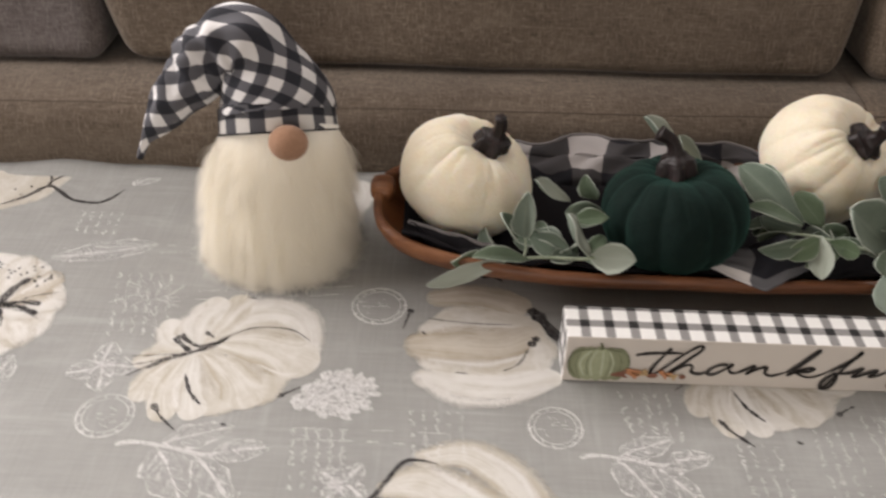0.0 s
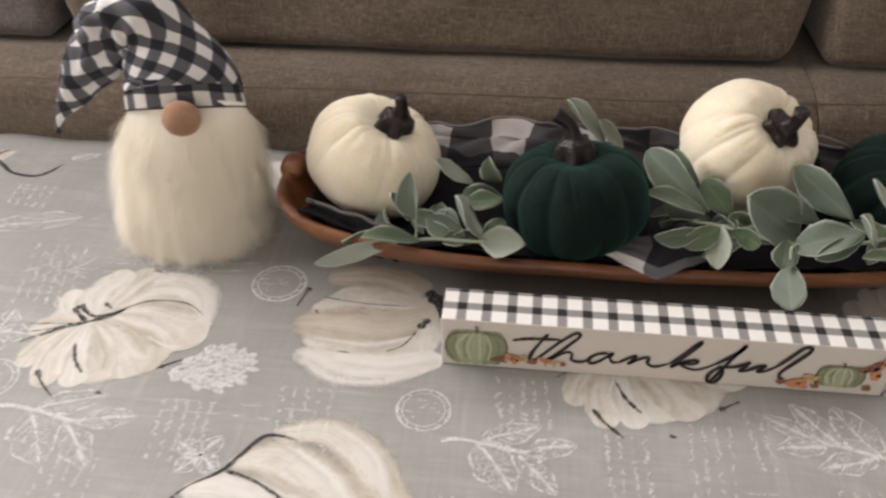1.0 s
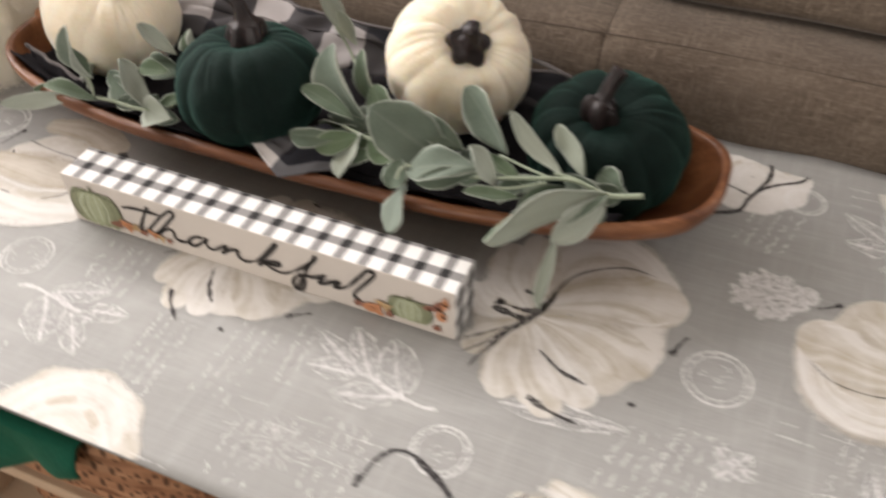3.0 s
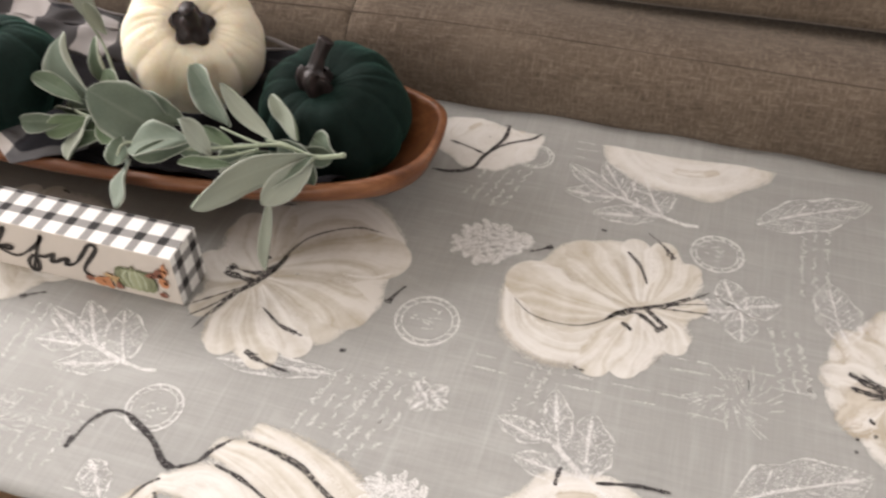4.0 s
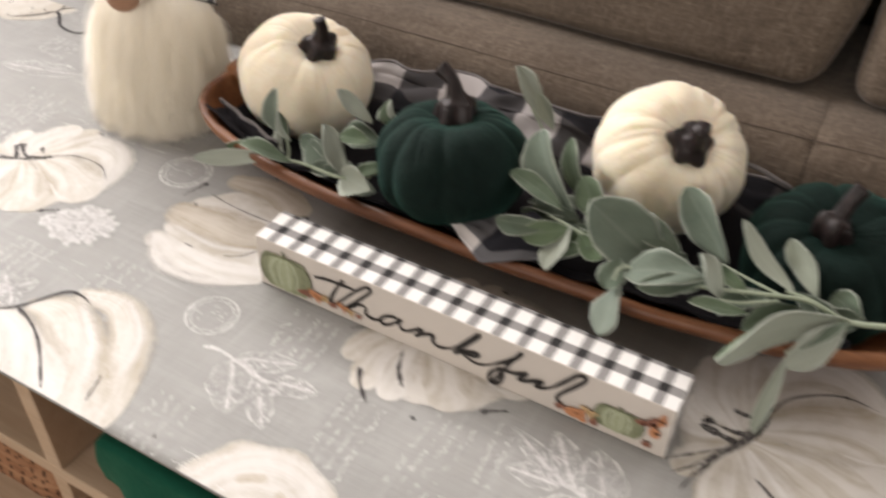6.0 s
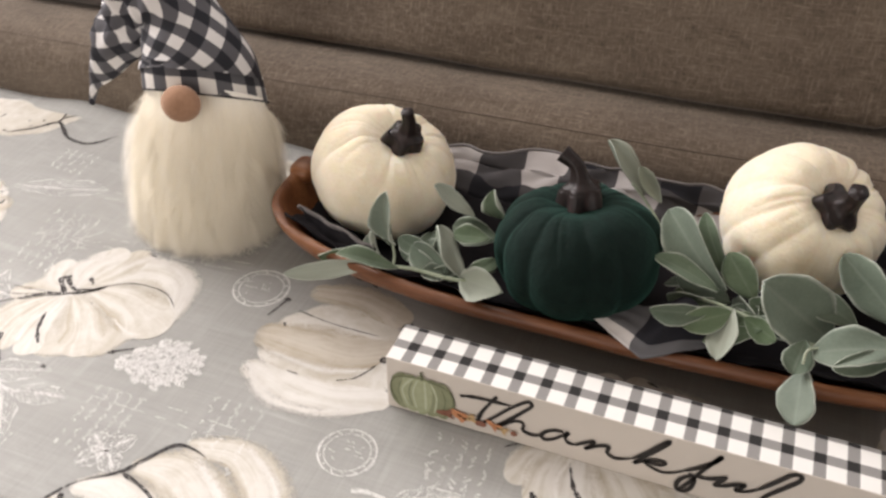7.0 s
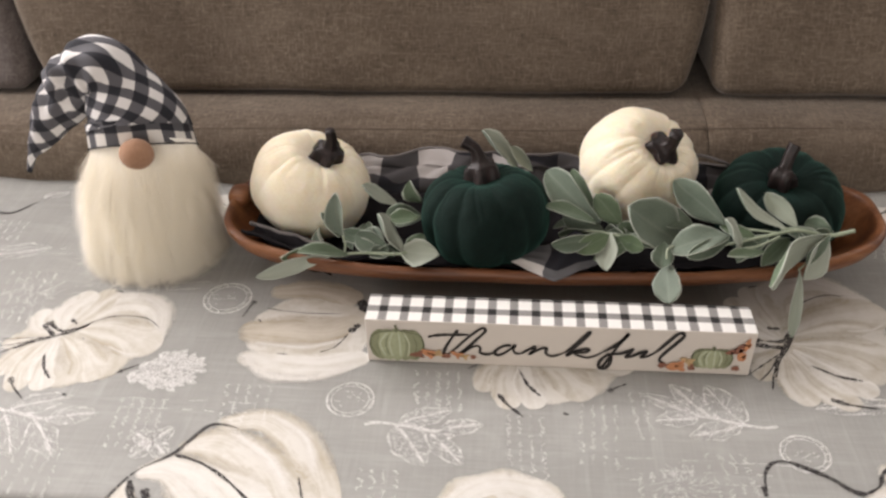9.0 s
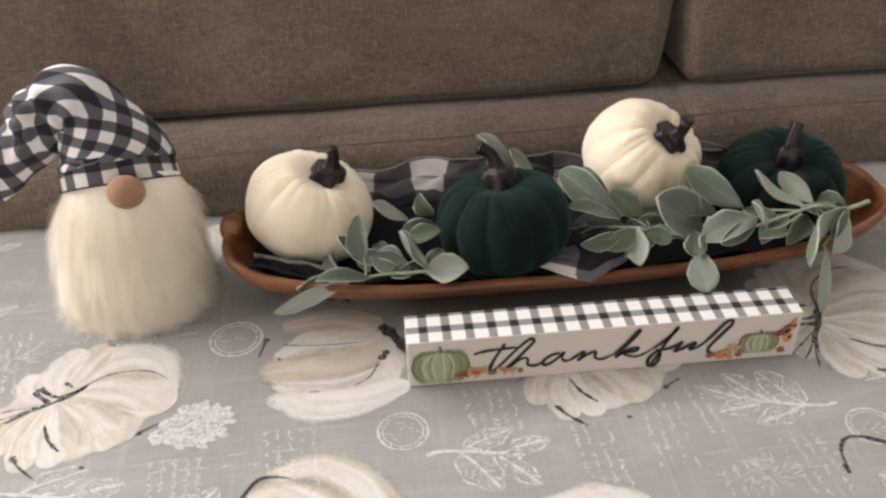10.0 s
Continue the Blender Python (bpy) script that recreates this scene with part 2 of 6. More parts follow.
def leaf_material():
    k = Mat("flocked sage leaf", 0.85, spec=0.2)
    u = split(k, k.coord("UV"))
    edge = k.math("ABSOLUTE", k.math("SUBTRACT", u[0], 0.5))
    co = k.coord()
    fuzz = k.noise(co, 500, 2)
    blot = k.noise(co, 40, 3)
    info = k.n.new("ShaderNodeObjectInfo")
    c = k.mix(blot, (0.044, 0.070, 0.047), (0.120, 0.154, 0.112))
    lively = k.ramp(info.outputs["Random"], (0.55, 0.0), (1.0, 0.65))
    c = k.mix(lively, c, k.mix(blot, (0.060, 0.105, 0.044), (0.140, 0.200, 0.095)))
    c = k.mix(k.ramp(info.outputs["Random"], (0.0, 0.65), (0.40, 0.0)), c, k.mix(blot, (0.13, 0.165, 0.138), (0.26, 0.30, 0.262)))
    under = k.math("GREATER_THAN", u[1], 1.5)
    c = k.mix(k.math("MULTIPLY", under, 0.66), c, (0.40, 0.43, 0.37))
    vein = k.ramp(edge, (0.0, 0.12), (0.06, 0.0))
    rim = k.ramp(edge, (0.44, 0.0), (0.5, 1.0))
    c = k.mix(k.math("MULTIPLY", k.math("ADD", vein, k.math("MULTIPLY", k.math("MULTIPLY", rim, k.noise(co, 130, 3, 0.7)), 1.7)), 0.8), c, (0.50, 0.54, 0.48))
    c = k.mix(k.math("MULTIPLY", fuzz, 0.12), c, (0.42, 0.47, 0.41))
    k.b.inputs["Subsurface Weight"].default_value = 0.0
    return k.end(c, normal=k.bump(fuzz, 0.35, 0.0006), sheen=0.16, sheen_tint=(0.85, 0.95, 0.85))


BLACK_EDGE = plain("black stitched edge", (0.012, 0.012, 0.014), 0.9)
FUR_BACKING = plain("ivory fur backing", (0.95, 0.925, 0.865), 0.95, 0.1, 0.03, 60)
STEM = stem_material()
FUR = fur_material()
LEAF = leaf_material()
LEAF_STEM = velvet("flocked stem", (0.22, 0.27, 0.19), (0.36, 0.40, 0.31), 0.3, (0.9, 1, 0.9))
NOSE = velvet("tan felt nose", (0.2808, 0.1599, 0.1014), (0.3744, 0.2262, 0.1482), 0.3, (1, 0.85, 0.75), 420)


# ---- building ----
def part(name, bm, material, parent=None, label="", smooth=True):
    me = bpy.data.meshes.new(name)
    for m in material if isinstance(material, (list, tuple)) else [material]:
        me.materials.append(m)
    if smooth:
        for f in bm.faces:
            f.smooth = True
    bm.to_mesh(me)
    bm.free()
    ob = new(name, me)
    if parent is not None:
        ob.parent = parent
        ob.matrix_parent_inverse = parent.matrix_basis.inverted()
    if label:
        ob["label"] = label
    return ob


def thing(name, at, label, category, group="", kind=""):
    ob = new(name)
    ob.empty_display_size = 0.02
    ob.matrix_basis = Matrix.Translation(at)
    return tagged(ob, label, category, group, kind)


def grid(bm, rows, close_u=False, close_v=False, uv=None, mat=0):
    """Faces over a table of points; uv(i, j) gives metres."""
    vs = [[bm.verts.new(p) for p in r] for r in rows]
    lay = bm.loops.layers.uv.verify() if uv else None
    nv, nu = len(rows), len(rows[0])
    made = []
    for i in range(nv if close_v else nv - 1):
        for j in range(nu if close_u else nu - 1):
            idx = ((i, j), (i, j + 1), (i + 1, j + 1), (i + 1, j))
            f = bm.faces.new([vs[a % nv][b % nu] for a, b in idx])
            f.material_index = mat
            made.append(f)
            if uv:
                for lp, (a, b) in zip(f.loops, idx):
                    lp[lay].uv = uv(a, b)
    return vs, made


def box(bm, lo, hi, bevel=0.0, mat=0):
    lo, hi = Vector(lo), Vector(hi)
    c = bmesh.ops.create_cube(bm, size=1.0, matrix=Matrix.LocRotScale((lo + hi) / 2, None, hi - lo))
    for f in {f for v in c["verts"] for f in v.link_faces}:
        f.material_index = mat
    if bevel:
        bmesh.ops.bevel(bm, geom=list({e for v in c["verts"] for e in v.link_edges}), offset=bevel, segments=3, profile=0.5, affect="EDGES")
    return bm


def axes(d, hint=(0, 0, 1)):
    d = Vector(d).normalized()
    s = d.cross(Vector(hint))
    if s.length < 1e-4:
        s = d.cross(Vector((1, 0, 0)))
    s.normalize()
    return d, s, s.cross(d)


def smooth_path(pts, n):
    """Points along a smooth curve through pts, with any extra values carried along."""
    p = np.array(pts, float)
    out = []
    k = len(p) - 1
    for i in range(n):
        x = i / (n - 1) * k
        a = min(int(x), k - 1)
        t = x - a
        p0, p1, p2, p3 = p[max(a - 1, 0)], p[a], p[a + 1], p[min(a + 2, k)]
        out.append(0.5 * (2 * p1 + (p2 - p0) * t + (2 * p0 - 5 * p1 + 4 * p2 - p3) * t * t + (3 * p1 - p0 - 3 * p2 + p3) * t ** 3))
    return out


def tube(bm, pts, n=24, sides=10, cap=True, wob=0.0, mat=0):
    """A tapered tube along points of (x, y, z, radius)."""
    path = smooth_path(pts, n)
    rows, up = [], Vector((0.3, 0.2, 1)).normalized()
    for i, q in enumerate(path):
        a, b = path[max(i - 1, 0)], path[min(i + 1, n - 1)]
        d = Vector(b[:3] - a[:3]).normalized()
        s = d.cross(up).normalized()
        up = s.cross(d).normalized()
        r = max(q[3], 1e-5)
        rows.append([Vector(q[:3]) + (s * math.cos(t) + up * math.sin(t)) * r * (1 + wob * math.sin(3 * t + i * 0.15)) for t in (2 * math.pi * j / sides for j in range(sides))])
    vs, _ = grid(bm, rows, close_u=True, mat=mat)
    if cap:
        for r in (vs[0][::-1], vs[-1]):
            bm.faces.new(r).material_index = mat
    return vs


def soft_box(bm, lo, hi, r, puff=(0, 0, 0), n=28, wob=0.0, seed=0.0):
    """A stuffed cushion: a box with rounded edges and bulging faces."""
    lo, hi = Vector(lo), Vector(hi)
    c, h = (lo + hi) / 2, (hi - lo) / 2
    tmp = bmesh.new()
    bmesh.ops.create_cube(tmp, size=2.0)
    bmesh.ops.subdivide_edges(tmp, edges=tmp.edges[:], cuts=n, use_grid_fill=True)
    seen = {}
    for v in tmp.verts:
        e = [math.sin(x * math.pi / 2) if abs(x) < 1 else x for x in v.co]
        p = Vector([e[i] * h[i] for i in range(3)])
        q = Vector([max(-h[i] + r, min(h[i] - r, p[i])) for i in range(3)])
        d = p - q
        if d.length > 1e-9:
            p = q + d.normalized() * r
        w = [max(0.0, 1 - e[i] ** 2) for i in range(3)]
        for i in range(3):
            j, m = (i + 1) % 3, (i + 2) % 3
            p[i] += e[i] * puff[i] * math.sqrt(w[j] * w[m])
        if wob:
            p += noise.noise_vector(p * 7 + Vector((seed, 0, 0))) * wob
        seen[v] = bm.verts.new(c + p)
    for f in tmp.faces:
        bm.faces.new([seen[v] for v in f.verts])
    tmp.free()


TOP = 0.45  # the cloth's upper face

# ---- room ----
X0, X1, Y0, Y1, H = -1.8, 3.2, -2.6, 2.1, 2.45


def wall_with_hole(name, axis, at, a0, a1, thick, *holes):
    """A wall square to x or y, with openings (a0, a1, z0, z1) through it."""
    bm = bmesh.new()
    spans, start = [], a0
    for h0, h1, z0, z1 in holes:
        spans += [(start, h0, 0, H), (h0, h1, 0, z0), (h0, h1, z1, H)]
        start = h1
    for s0, s1, b0, b1 in spans + [(start, a1, 0, H)]:
        if s1 - s0 > 1e-3 and b1 - b0 > 1e-3:
            if axis == "y":
                box(bm, (s0, min(at, at + thick), b0), (s1, max(at, at + thick), b1))
            else:
                box(bm, (min(at, at + thick), s0, b0), (max(at, at + thick), s1, b1))
    ob = part(name, bm, WALL, smooth=False)
    return tagged(ob, "tan painted plaster wall with a window opening", "wall", kind="structure")


wall_with_hole("wall_north", "y", Y1, X0 - 0.15, X1 + 0.15, 0.15, (-1.35, -0.35, 1.2, 2.25), (1.1, 2.1, 1.2, 2.25))
wall_with_hole("wall_west", "x", X0, Y0, Y1, -0.15, (0.22, 1.82, 0.85, 2.25))
# the south and east openings are made up, unseen, for the fill lamps
wall_with_hole("wall_south", "y", Y0, X0 - 0.15, X1 + 0.15, -0.15, (-0.4, 1.6, 0.05, 2.2))
wall_with_hole("wall_east", "x", X1, Y0, Y1, 0.15, (0.6, 2.0, 0.85, 2.25))
bm = bmesh.new()
box(bm, (X0 - 0.15, Y0 - 0.15, -0.12), (X1 + 0.15, Y1 + 0.15, 0))
tagged(part("floor", bm, FLOOR, smooth=False), "brown oak floor boards", "floor", kind="structure")
bm = bmesh.new()
box(bm, (X0 - 0.15, Y0 - 0.15, H), (X1 + 0.15, Y1 + 0.15, H + 0.12))
tagged(part("ceiling", bm, CEILING, smooth=False), "plain white ceiling", "ceiling", kind="structure")


def window_unit(name, axis, at, a0, a1, z0, z1):
    bm = bmesh.new()
    w = 0.05
    bars = [(a0, a0 + w, z0, z1), (a1 - w, a1, z0, z1), (a0 + w, a1 - w, z0, z0 + w), (a0 + w, a1 - w, z1 - w, z1), ((a0 + a1) / 2 - w / 2, (a0 + a1) / 2 + w / 2, z0 + w, z1 - w)]
    for s0, s1, b0, b1 in bars:
        if axis == "y":
            box(bm, (s0, at, b0), (s1, at + 0.05, b1))
        else:
            box(bm, (at, s0, b0), (at + 0.05, s1, b1))
    return tagged(part(name, bm, WHITE_PAINT, smooth=False), "white painted window frame", "window", kind="structure")


window_unit("window_1", "y", Y1 + 0.08, -1.35, -0.35, 1.2, 2.25)
window_unit("window_5", "y", Y1 + 0.08, 1.1, 2.1, 1.2, 2.25)
window_unit("window_2", "x", X0 - 0.13, 0.22, 1.82, 0.85, 2.25)
# unseen frames for the two added fill openings
window_unit("fill_window_east", "x", X1 + 0.08, 0.6, 2.0, 0.85, 2.25)
window_unit("fill_window_south", "y", Y0 - 0.13, -0.4, 1.6, 0.05, 2.2)

# ---- sofa ----
sofa = thing("sofa", (0.4, 1.3, 0), "brown chenille sofa with plump back cushions behind the table", "sofa")
bm = bmesh.new()
soft_box(bm, (-1.3, 0.852, 0.06), (2.2, 1.75, 0.40), 0.03, (0, 0.0, 0), 24)
part("base", bm, SOFA, sofa)


# seat: a rounded front roll with a stitched seam, split once where two cushions meet
SEAT = [(0.848, 0.385), (0.836, 0.42), (0.833, 0.455), (0.835, 0.480), (0.841, 0.497), (0.851, 0.5085), (0.866, 0.515), (0.885, 0.5180), (0.91, 0.5185), (0.94, 0.5165), (1.00, 0.512), (1.10, 0.51)]


def seat_at(x, y, z):
    """The seat's profile with the unevenness of its stuffing."""
    w = noise.noise(Vector((x * 5, y * 9, z * 9))) * 0.0035 + noise.noise(Vector((x * 21, y * 30, z * 30))) * 0.0009
    return (x, y + w * 0.5, z + w * 0.6)


for a, b in ((-1.28, 0.4046), (0.4054, 2.18)):
    bm = bmesh.new()
    prof = smooth_path(SEAT, 44)
    rows = []
    n = int((b - a) / 0.012)
    for i in range(n + 1):
        x = a + (b - a) * i / n
        end = max(0.0, 1 - min(x - a, b - x) / 0.006) if a > 0 or b < 1 else 0.0
        rows.append([(q[0], q[1] + 0.0025 * end * (z > 0.50), q[2] - 0.002 * end * (z > 0.505)) for (y, z), q in ((p, seat_at(x, *p)) for p in prof)])
    grid(bm, rows)
    part("seat_cushion", bm, SOFA, sofa)
LEAN = (0.0, -0.30, 0.10, 0.05, 0.0)
for i, (a, b) in enumerate(((-1.28, -0.334), (-0.332, 0.404), (0.406, 1.17), (1.172, 2.18))):
    bm = bmesh.new()
    soft_box(bm, (a + 0.001, 0.915, 0.5168), (b - 0.001, 1.16, 0.98), 0.021, (0.002, 0.012, 0.0), 48, 0.005, 5 + i * 2.3)
    for v in bm.verts:
        rise = max(0.0, v.co.z - 0.5168)
        v.co.y += 0.38 * max(0.0, v.co.z - 0.53)
        # the cushions draw in towards their lower corners, and their sides lean
        near, far = max(0.0, 1 - (v.co.x - a) / 0.16), max(0.0, 1 - (b - v.co.x) / 0.16)
        tuck = max(0.0, 1 - rise / 0.11) ** 2
        v.co.x += near * (0.010 * tuck + rise * LEAN[i]) - far * (0.016 * tuck - rise * LEAN[i + 1])
    part("back_cushion", bm, SOFA_GREY if i == 0 else SOFA, sofa, "plump taupe back cushion" if i == 0 else "")
bm = bmesh.new()
soft_box(bm, (-1.28, 1.34, 0.40), (2.18, 1.75, 0.90), 0.06, (0, 0, 0.02), 16)
part("back_rest", bm, SOFA, sofa)
bm = bmesh.new()
prof = smooth_path(SEAT, 200)
line = []
for i in range(70):
    x = -1.27 + 3.44 * i / 69
    y0 = 0.8520 + 0.0070 * max(0.0, min(1.0, (x - 0.05) / 0.45)) - 0.003 * max(0.0, min(1.0, (x - 0.6) / 0.3))
    z0 = [z for y, z in prof if y >= y0 and z > 0.48][0]
    line.append((*seat_at(x, y0, z0 - 0.0001), 0.0005))
tube(bm, line, 420, 6)
part("seam", bm, PIPING, sofa, "dark stitched seam")
# the sofa stands a degree askew to the bench
SKEW = 0.018
sofa.matrix_basis = Matrix.Translation((0.3, 0.83, 0)) @ Matrix.Rotation(SKEW, 4, "Z") @ Matrix.Translation((-0.3, -0.83, 0)) @ sofa.matrix_basis

# ---- low storage bench under the cloth ----
bench = thing("storage_bench", (0.3, 0.61, 0), "pale wooden cube shelf bench with open compartments", "bench")
XL, XR, YF, YB = -0.66, 1.32, 0.408, 0.815


def board(name, lo, hi):
    bm = bmesh.new()
    box(bm, lo, hi, 0.0012)
    return part(name, bm, WOOD_PALE, bench, smooth=False)


board("top_board", (XL, YF, TOP - 0.019), (XR, YB, TOP - 0.004))
board("bottom_board", (XL, YF, 0.0), (XR, YB, 0.02))
board("shelf", (XL + 0.016, YF, 0.318), (XR - 0.016, YB - 0.01, 0.333))
board("shelf", (XL + 0.016, YF, 0.168), (XR - 0.016, YB - 0.01, 0.183))
board("back_board", (XL + 0.016, YB - 0.009, 0.02), (XR - 0.016, YB, TOP - 0.018))
for x in (XL, -0.3415, -0.0135, 0.3125, 0.6385, 0.9645, XR - 0.016):
    for z0, z1 in ((0.02, 0.168), (0.183, 0.318), (0.333, TOP - 0.018)):
        board("divider", (x, YF, z0), (x + 0.016, YB - 0.01, z1))

# ---- cloth ----
bm = bmesh.new()
CX0, CX1, CY0, CY1 = -0.70, 1.36, 0.398, 0.833
nx, ny = 220, 50
rows = []
for i in range(ny + 1):
    row = []
    for j in range(nx + 1):
        x, y = CX0 + (CX1 - CX0) * j / nx, CY0 + (CY1 - CY0) * i / ny
        y += 0.006 * noise.noise(Vector((x * 4, 3.1, 0))) * (i / ny) ** 4
        back = max(0.0, (y - 0.812) / 0.02)
        y += SKEW * (x - 0.3) * (i / ny) ** 2
        z = TOP + 0.007 * back * (0.45 + noise.noise(Vector((x * 13, 1.7, 0))))
        row.append((x, y, z))
    rows.append(row)
under = [[(x, y, z - 0.0022) for x, y, z in row] for row in rows[::-1]]
grid(bm, rows + under, close_v=True)
tablecloth = tagged(part("tablecloth", bm, LINEN), "grey linen tablecloth printed with cream pumpkins and white leaves", "tablecloth")

# ---- bowl ----
BOWL = Matrix.Translation((0.236, 0.7060, TOP)) @ Matrix.Rotation(radians(1.2), 4, "Z")
LEN, WID = 0.297, 0.092


def bowl_ring(k, z, lift, n=120):
    """One level of the trough: k in from the rim, z above the table, lift at the ends."""
    out = []
    for j in range(n):
        a = 2 * math.pi * j / n
        ca, sa = math.cos(a), math.sin(a)
        x = (LEN - k * 0.72) * math.copysign(abs(ca) ** (0.81 if ca > 0 else 0.77), ca)
        y = (WID - k * 0.85) * math.copysign(abs(sa) ** (0.66 if ca > 0 else 0.60), sa)
        zz = z + lift * (abs(x) / LEN) ** 4 + 0.0014 * noise.noise(Vector((x * 16, y * 16, z * 9)))
        out.append(BOWL @ Vector((x, y, zz)))
    return out


bm = bmesh.new()
levels = [(0.084, 0.001, 0), (0.073, 0.004, 0), (0.054, 0.0125, 0.001), (0.0285, 0.0225, 0.003), (0.0100, 0.0335, 0.006), (0.0018, 0.0415, 0.010), (0.0, 0.0462, 0.012), (0.0022, 0.0487, 0.012),
          (0.006, 0.0494, 0.012), (0.0095, 0.0482, 0.012), (0.0115, 0.0455, 0.011), (0.017, 0.041, 0.008), (0.031, 0.033, 0.004), (0.052, 0.022, 0.001), (0.068, 0.0165, 0), (0.080, 0.0155, 0)]
vs, _ = grid(bm, [bowl_ring(*lv) for lv in levels], close_u=True)
bm.faces.new(vs[0][::-1])
bm.faces.new(vs[-1])
# carved tab at one end of the rim
rows = []
for i in range(13):
    v = math.pi * (0.02 + 0.96 * i / 12)
    rows.append([(-0.0550 + 0.0105 * math.copysign(abs(math.sin(v) * math.cos(a)) ** 0.7, math.cos(a)), 0.7170 + 0.0135 * math.copysign(abs(math.sin(v) * math.sin(a)) ** 0.7, math.sin(a)), TOP + 0.0565 + 0.0080 * math.copysign(abs(math.cos(v)) ** 0.7, math.cos(v))) for a in (2 * math.pi * j / 24 for j in range(24))])
vs, _ = grid(bm, rows, close_u=True)
bm.faces.new(vs[0])
bm.faces.new(vs[-1][::-1])
bmesh.ops.recalc_face_normals(bm, faces=bm.faces[:])
tagged(part("dough_bowl", bm, WOOD_BOWL), "long oval wooden dough bowl filled with pumpkins and leaves", "bowl")


# ---- fabric pumpkins ----
def pumpkin(at, axis, r, half, ribs, depth, material, stem_pts, label, seed):
    """A stuffed fabric pumpkin; axis points out of its stem."""
    rnd = random.Random(seed)
    d, s, u = axes(axis, (0, 1, 0.2))
    rot = Matrix((s, u, d)).transposed().to_4x4()
    m = Matrix.Translation(at) @ rot
    base = Vector(at)
    root = thing("fabric_pumpkin", base, label, "pumpkin", "fabric pumpkins in the bowl")
    cuts = sorted(2 * math.pi * (i + rnd.uniform(-0.22, 0.22)) / ribs for i in range(ribs))
    deep = [depth * rnd.uniform(0.6, 1.25) for _ in cuts]
    pleats = [(rnd.uniform(0, 2 * math.pi), rnd.uniform(0.025, 0.075), rnd.uniform(0.2, 1.0)) for _ in range(34)]
    nu, nv = 200, 84
    rows = []
    for i in range(nv + 1):
        v = math.pi * (0.012 + 0.976 * i / nv)
        row = []
        for j in range(nu):
            a = 2 * math.pi * j / nu
            e = 1.0
            for c, dp in zip(cuts, deep):
                da = abs((a - c + math.pi) % (2 * math.pi) - math.pi)
                e -= dp * math.exp(-da / 0.13) * (0.25 + 0.75 * math.sin(v) ** 0.6) * (1 - 0.5 * max(0.0, min(1.0, (v - 1.0) / 0.9)) if material is WHITE_FELT else 1.0)
            top = math.exp(-((v - 0.60) / 0.46) ** 2)
            for c, w, k in pleats:
                da = (a - c + 0.15 * (v - 0.5) + math.pi) % (2 * math.pi) - math.pi
                e -= (0.042 if material is WHITE_FELT else 0.026) * k * top * math.exp(-(da / w) ** 2)
            sv, cv = math.sin(v), math.cos(v)
            rad = r * sv ** 0.86 * e
            z = half * math.copysign(abs(cv) ** 0.92, cv) * (0.55 + 0.45 * e)
            z -= 0.26 * half * math.exp(-(v / 0.36) ** 2) - 0.25 * half * math.exp(-((math.pi - v) / 0.4) ** 2)
            p = Vector((rad * math.cos(a), rad * math.sin(a), z))
            p += noise.noise_vector(p * 30 + Vector((seed, 0, 0))) * 0.0014 + noise.noise_vector(p * 75 + Vector((0, seed, 0))) * 0.00055
            row.append(m @ p)
        rows.append(row)
    bm = bmesh.new()
    vs, _ = grid(bm, rows, close_u=True)
    bm.faces.new(vs[0][::-1])
    bm.faces.new(vs[-1])
    bmesh.ops.recalc_face_normals(bm, faces=bm.faces[:])
    part("body", bm, material, root)
    # resin stem: a flared, five-lobed foot and a bent, fluted stalk
    bm = bmesh.new()
    rows = []
    foot, tip = Vector(stem_pts[0]), Vector(stem_pts[1])
    side = Vector(stem_pts[2])
    under = Vector(at) + (foot - Vector(at)) * 0.72
    fat = stem_pts[3]
    path = smooth_path([(*under, 0.0150 * fat), (*foot, 0.0136 * fat), (*(foot.lerp(tip, 0.12) + side * 0.3), 0.0122 * fat), (*(foot.lerp(tip, 0.27) + side * 0.6), 0.0070 * fat), (*(foot.lerp(tip, 0.62) + side), 0.0050), (*tip, stem_pts[4])], 36)
    for i, q in enumerate(path):
        a0, b0 = path[max(i - 1, 0)], path[min(i + 1, 35)]
        dd, ss, uu = axes(Vector(b0[:3] - a0[:3]), (0.1, 1, 0.1))
        t = i / 35
        lobes = 0.17 * (1 - t) ** 2.0 + 0.05
        rows.append([Vector(q[:3]) + (ss * math.cos(x) + uu * math.sin(x)) * q[3] * (1 + lobes * math.cos(5 * x + 0.9 * t + seed)) for x in (2 * math.pi * k / 40 for k in range(40))])
    vs, _ = grid(bm, rows, close_u=True)
    bm.faces.new(vs[0][::-1])
    bm.faces.new(vs[-1])
    bmesh.ops.recalc_face_normals(bm, faces=bm.faces[:])
    part("stem", bm, STEM, root, "glossy dark brown stem")
    return root


pumpkin((0.0150, 0.7185, 0.5205), (0.36, -0.10, 0.92), 0.0567, 0.0435, 8, 0.050, WHITE_FELT,
        [(0.0355, 0.7145, 0.5575), (0.0395, 0.7090, 0.5815), (0.002, 0.0, 0.0), 0.95, 0.0046],
        "ivory velvet pumpkin with a dark bent stem in the bowl", 3)
pumpkin((0.1798, 0.6735, 0.5205), (-0.10, 0.12, 0.98), 0.0580, 0.0435, 10, 0.09, GREEN_FELT,
        [(0.1760, 0.684, 0.5610), (0.1600, 0.6885, 0.5850), (0.004, 0.0, 0.003), 0.98, 0.0060],
        "dark green velvet pumpkin with a glossy stem in the bowl", 8)
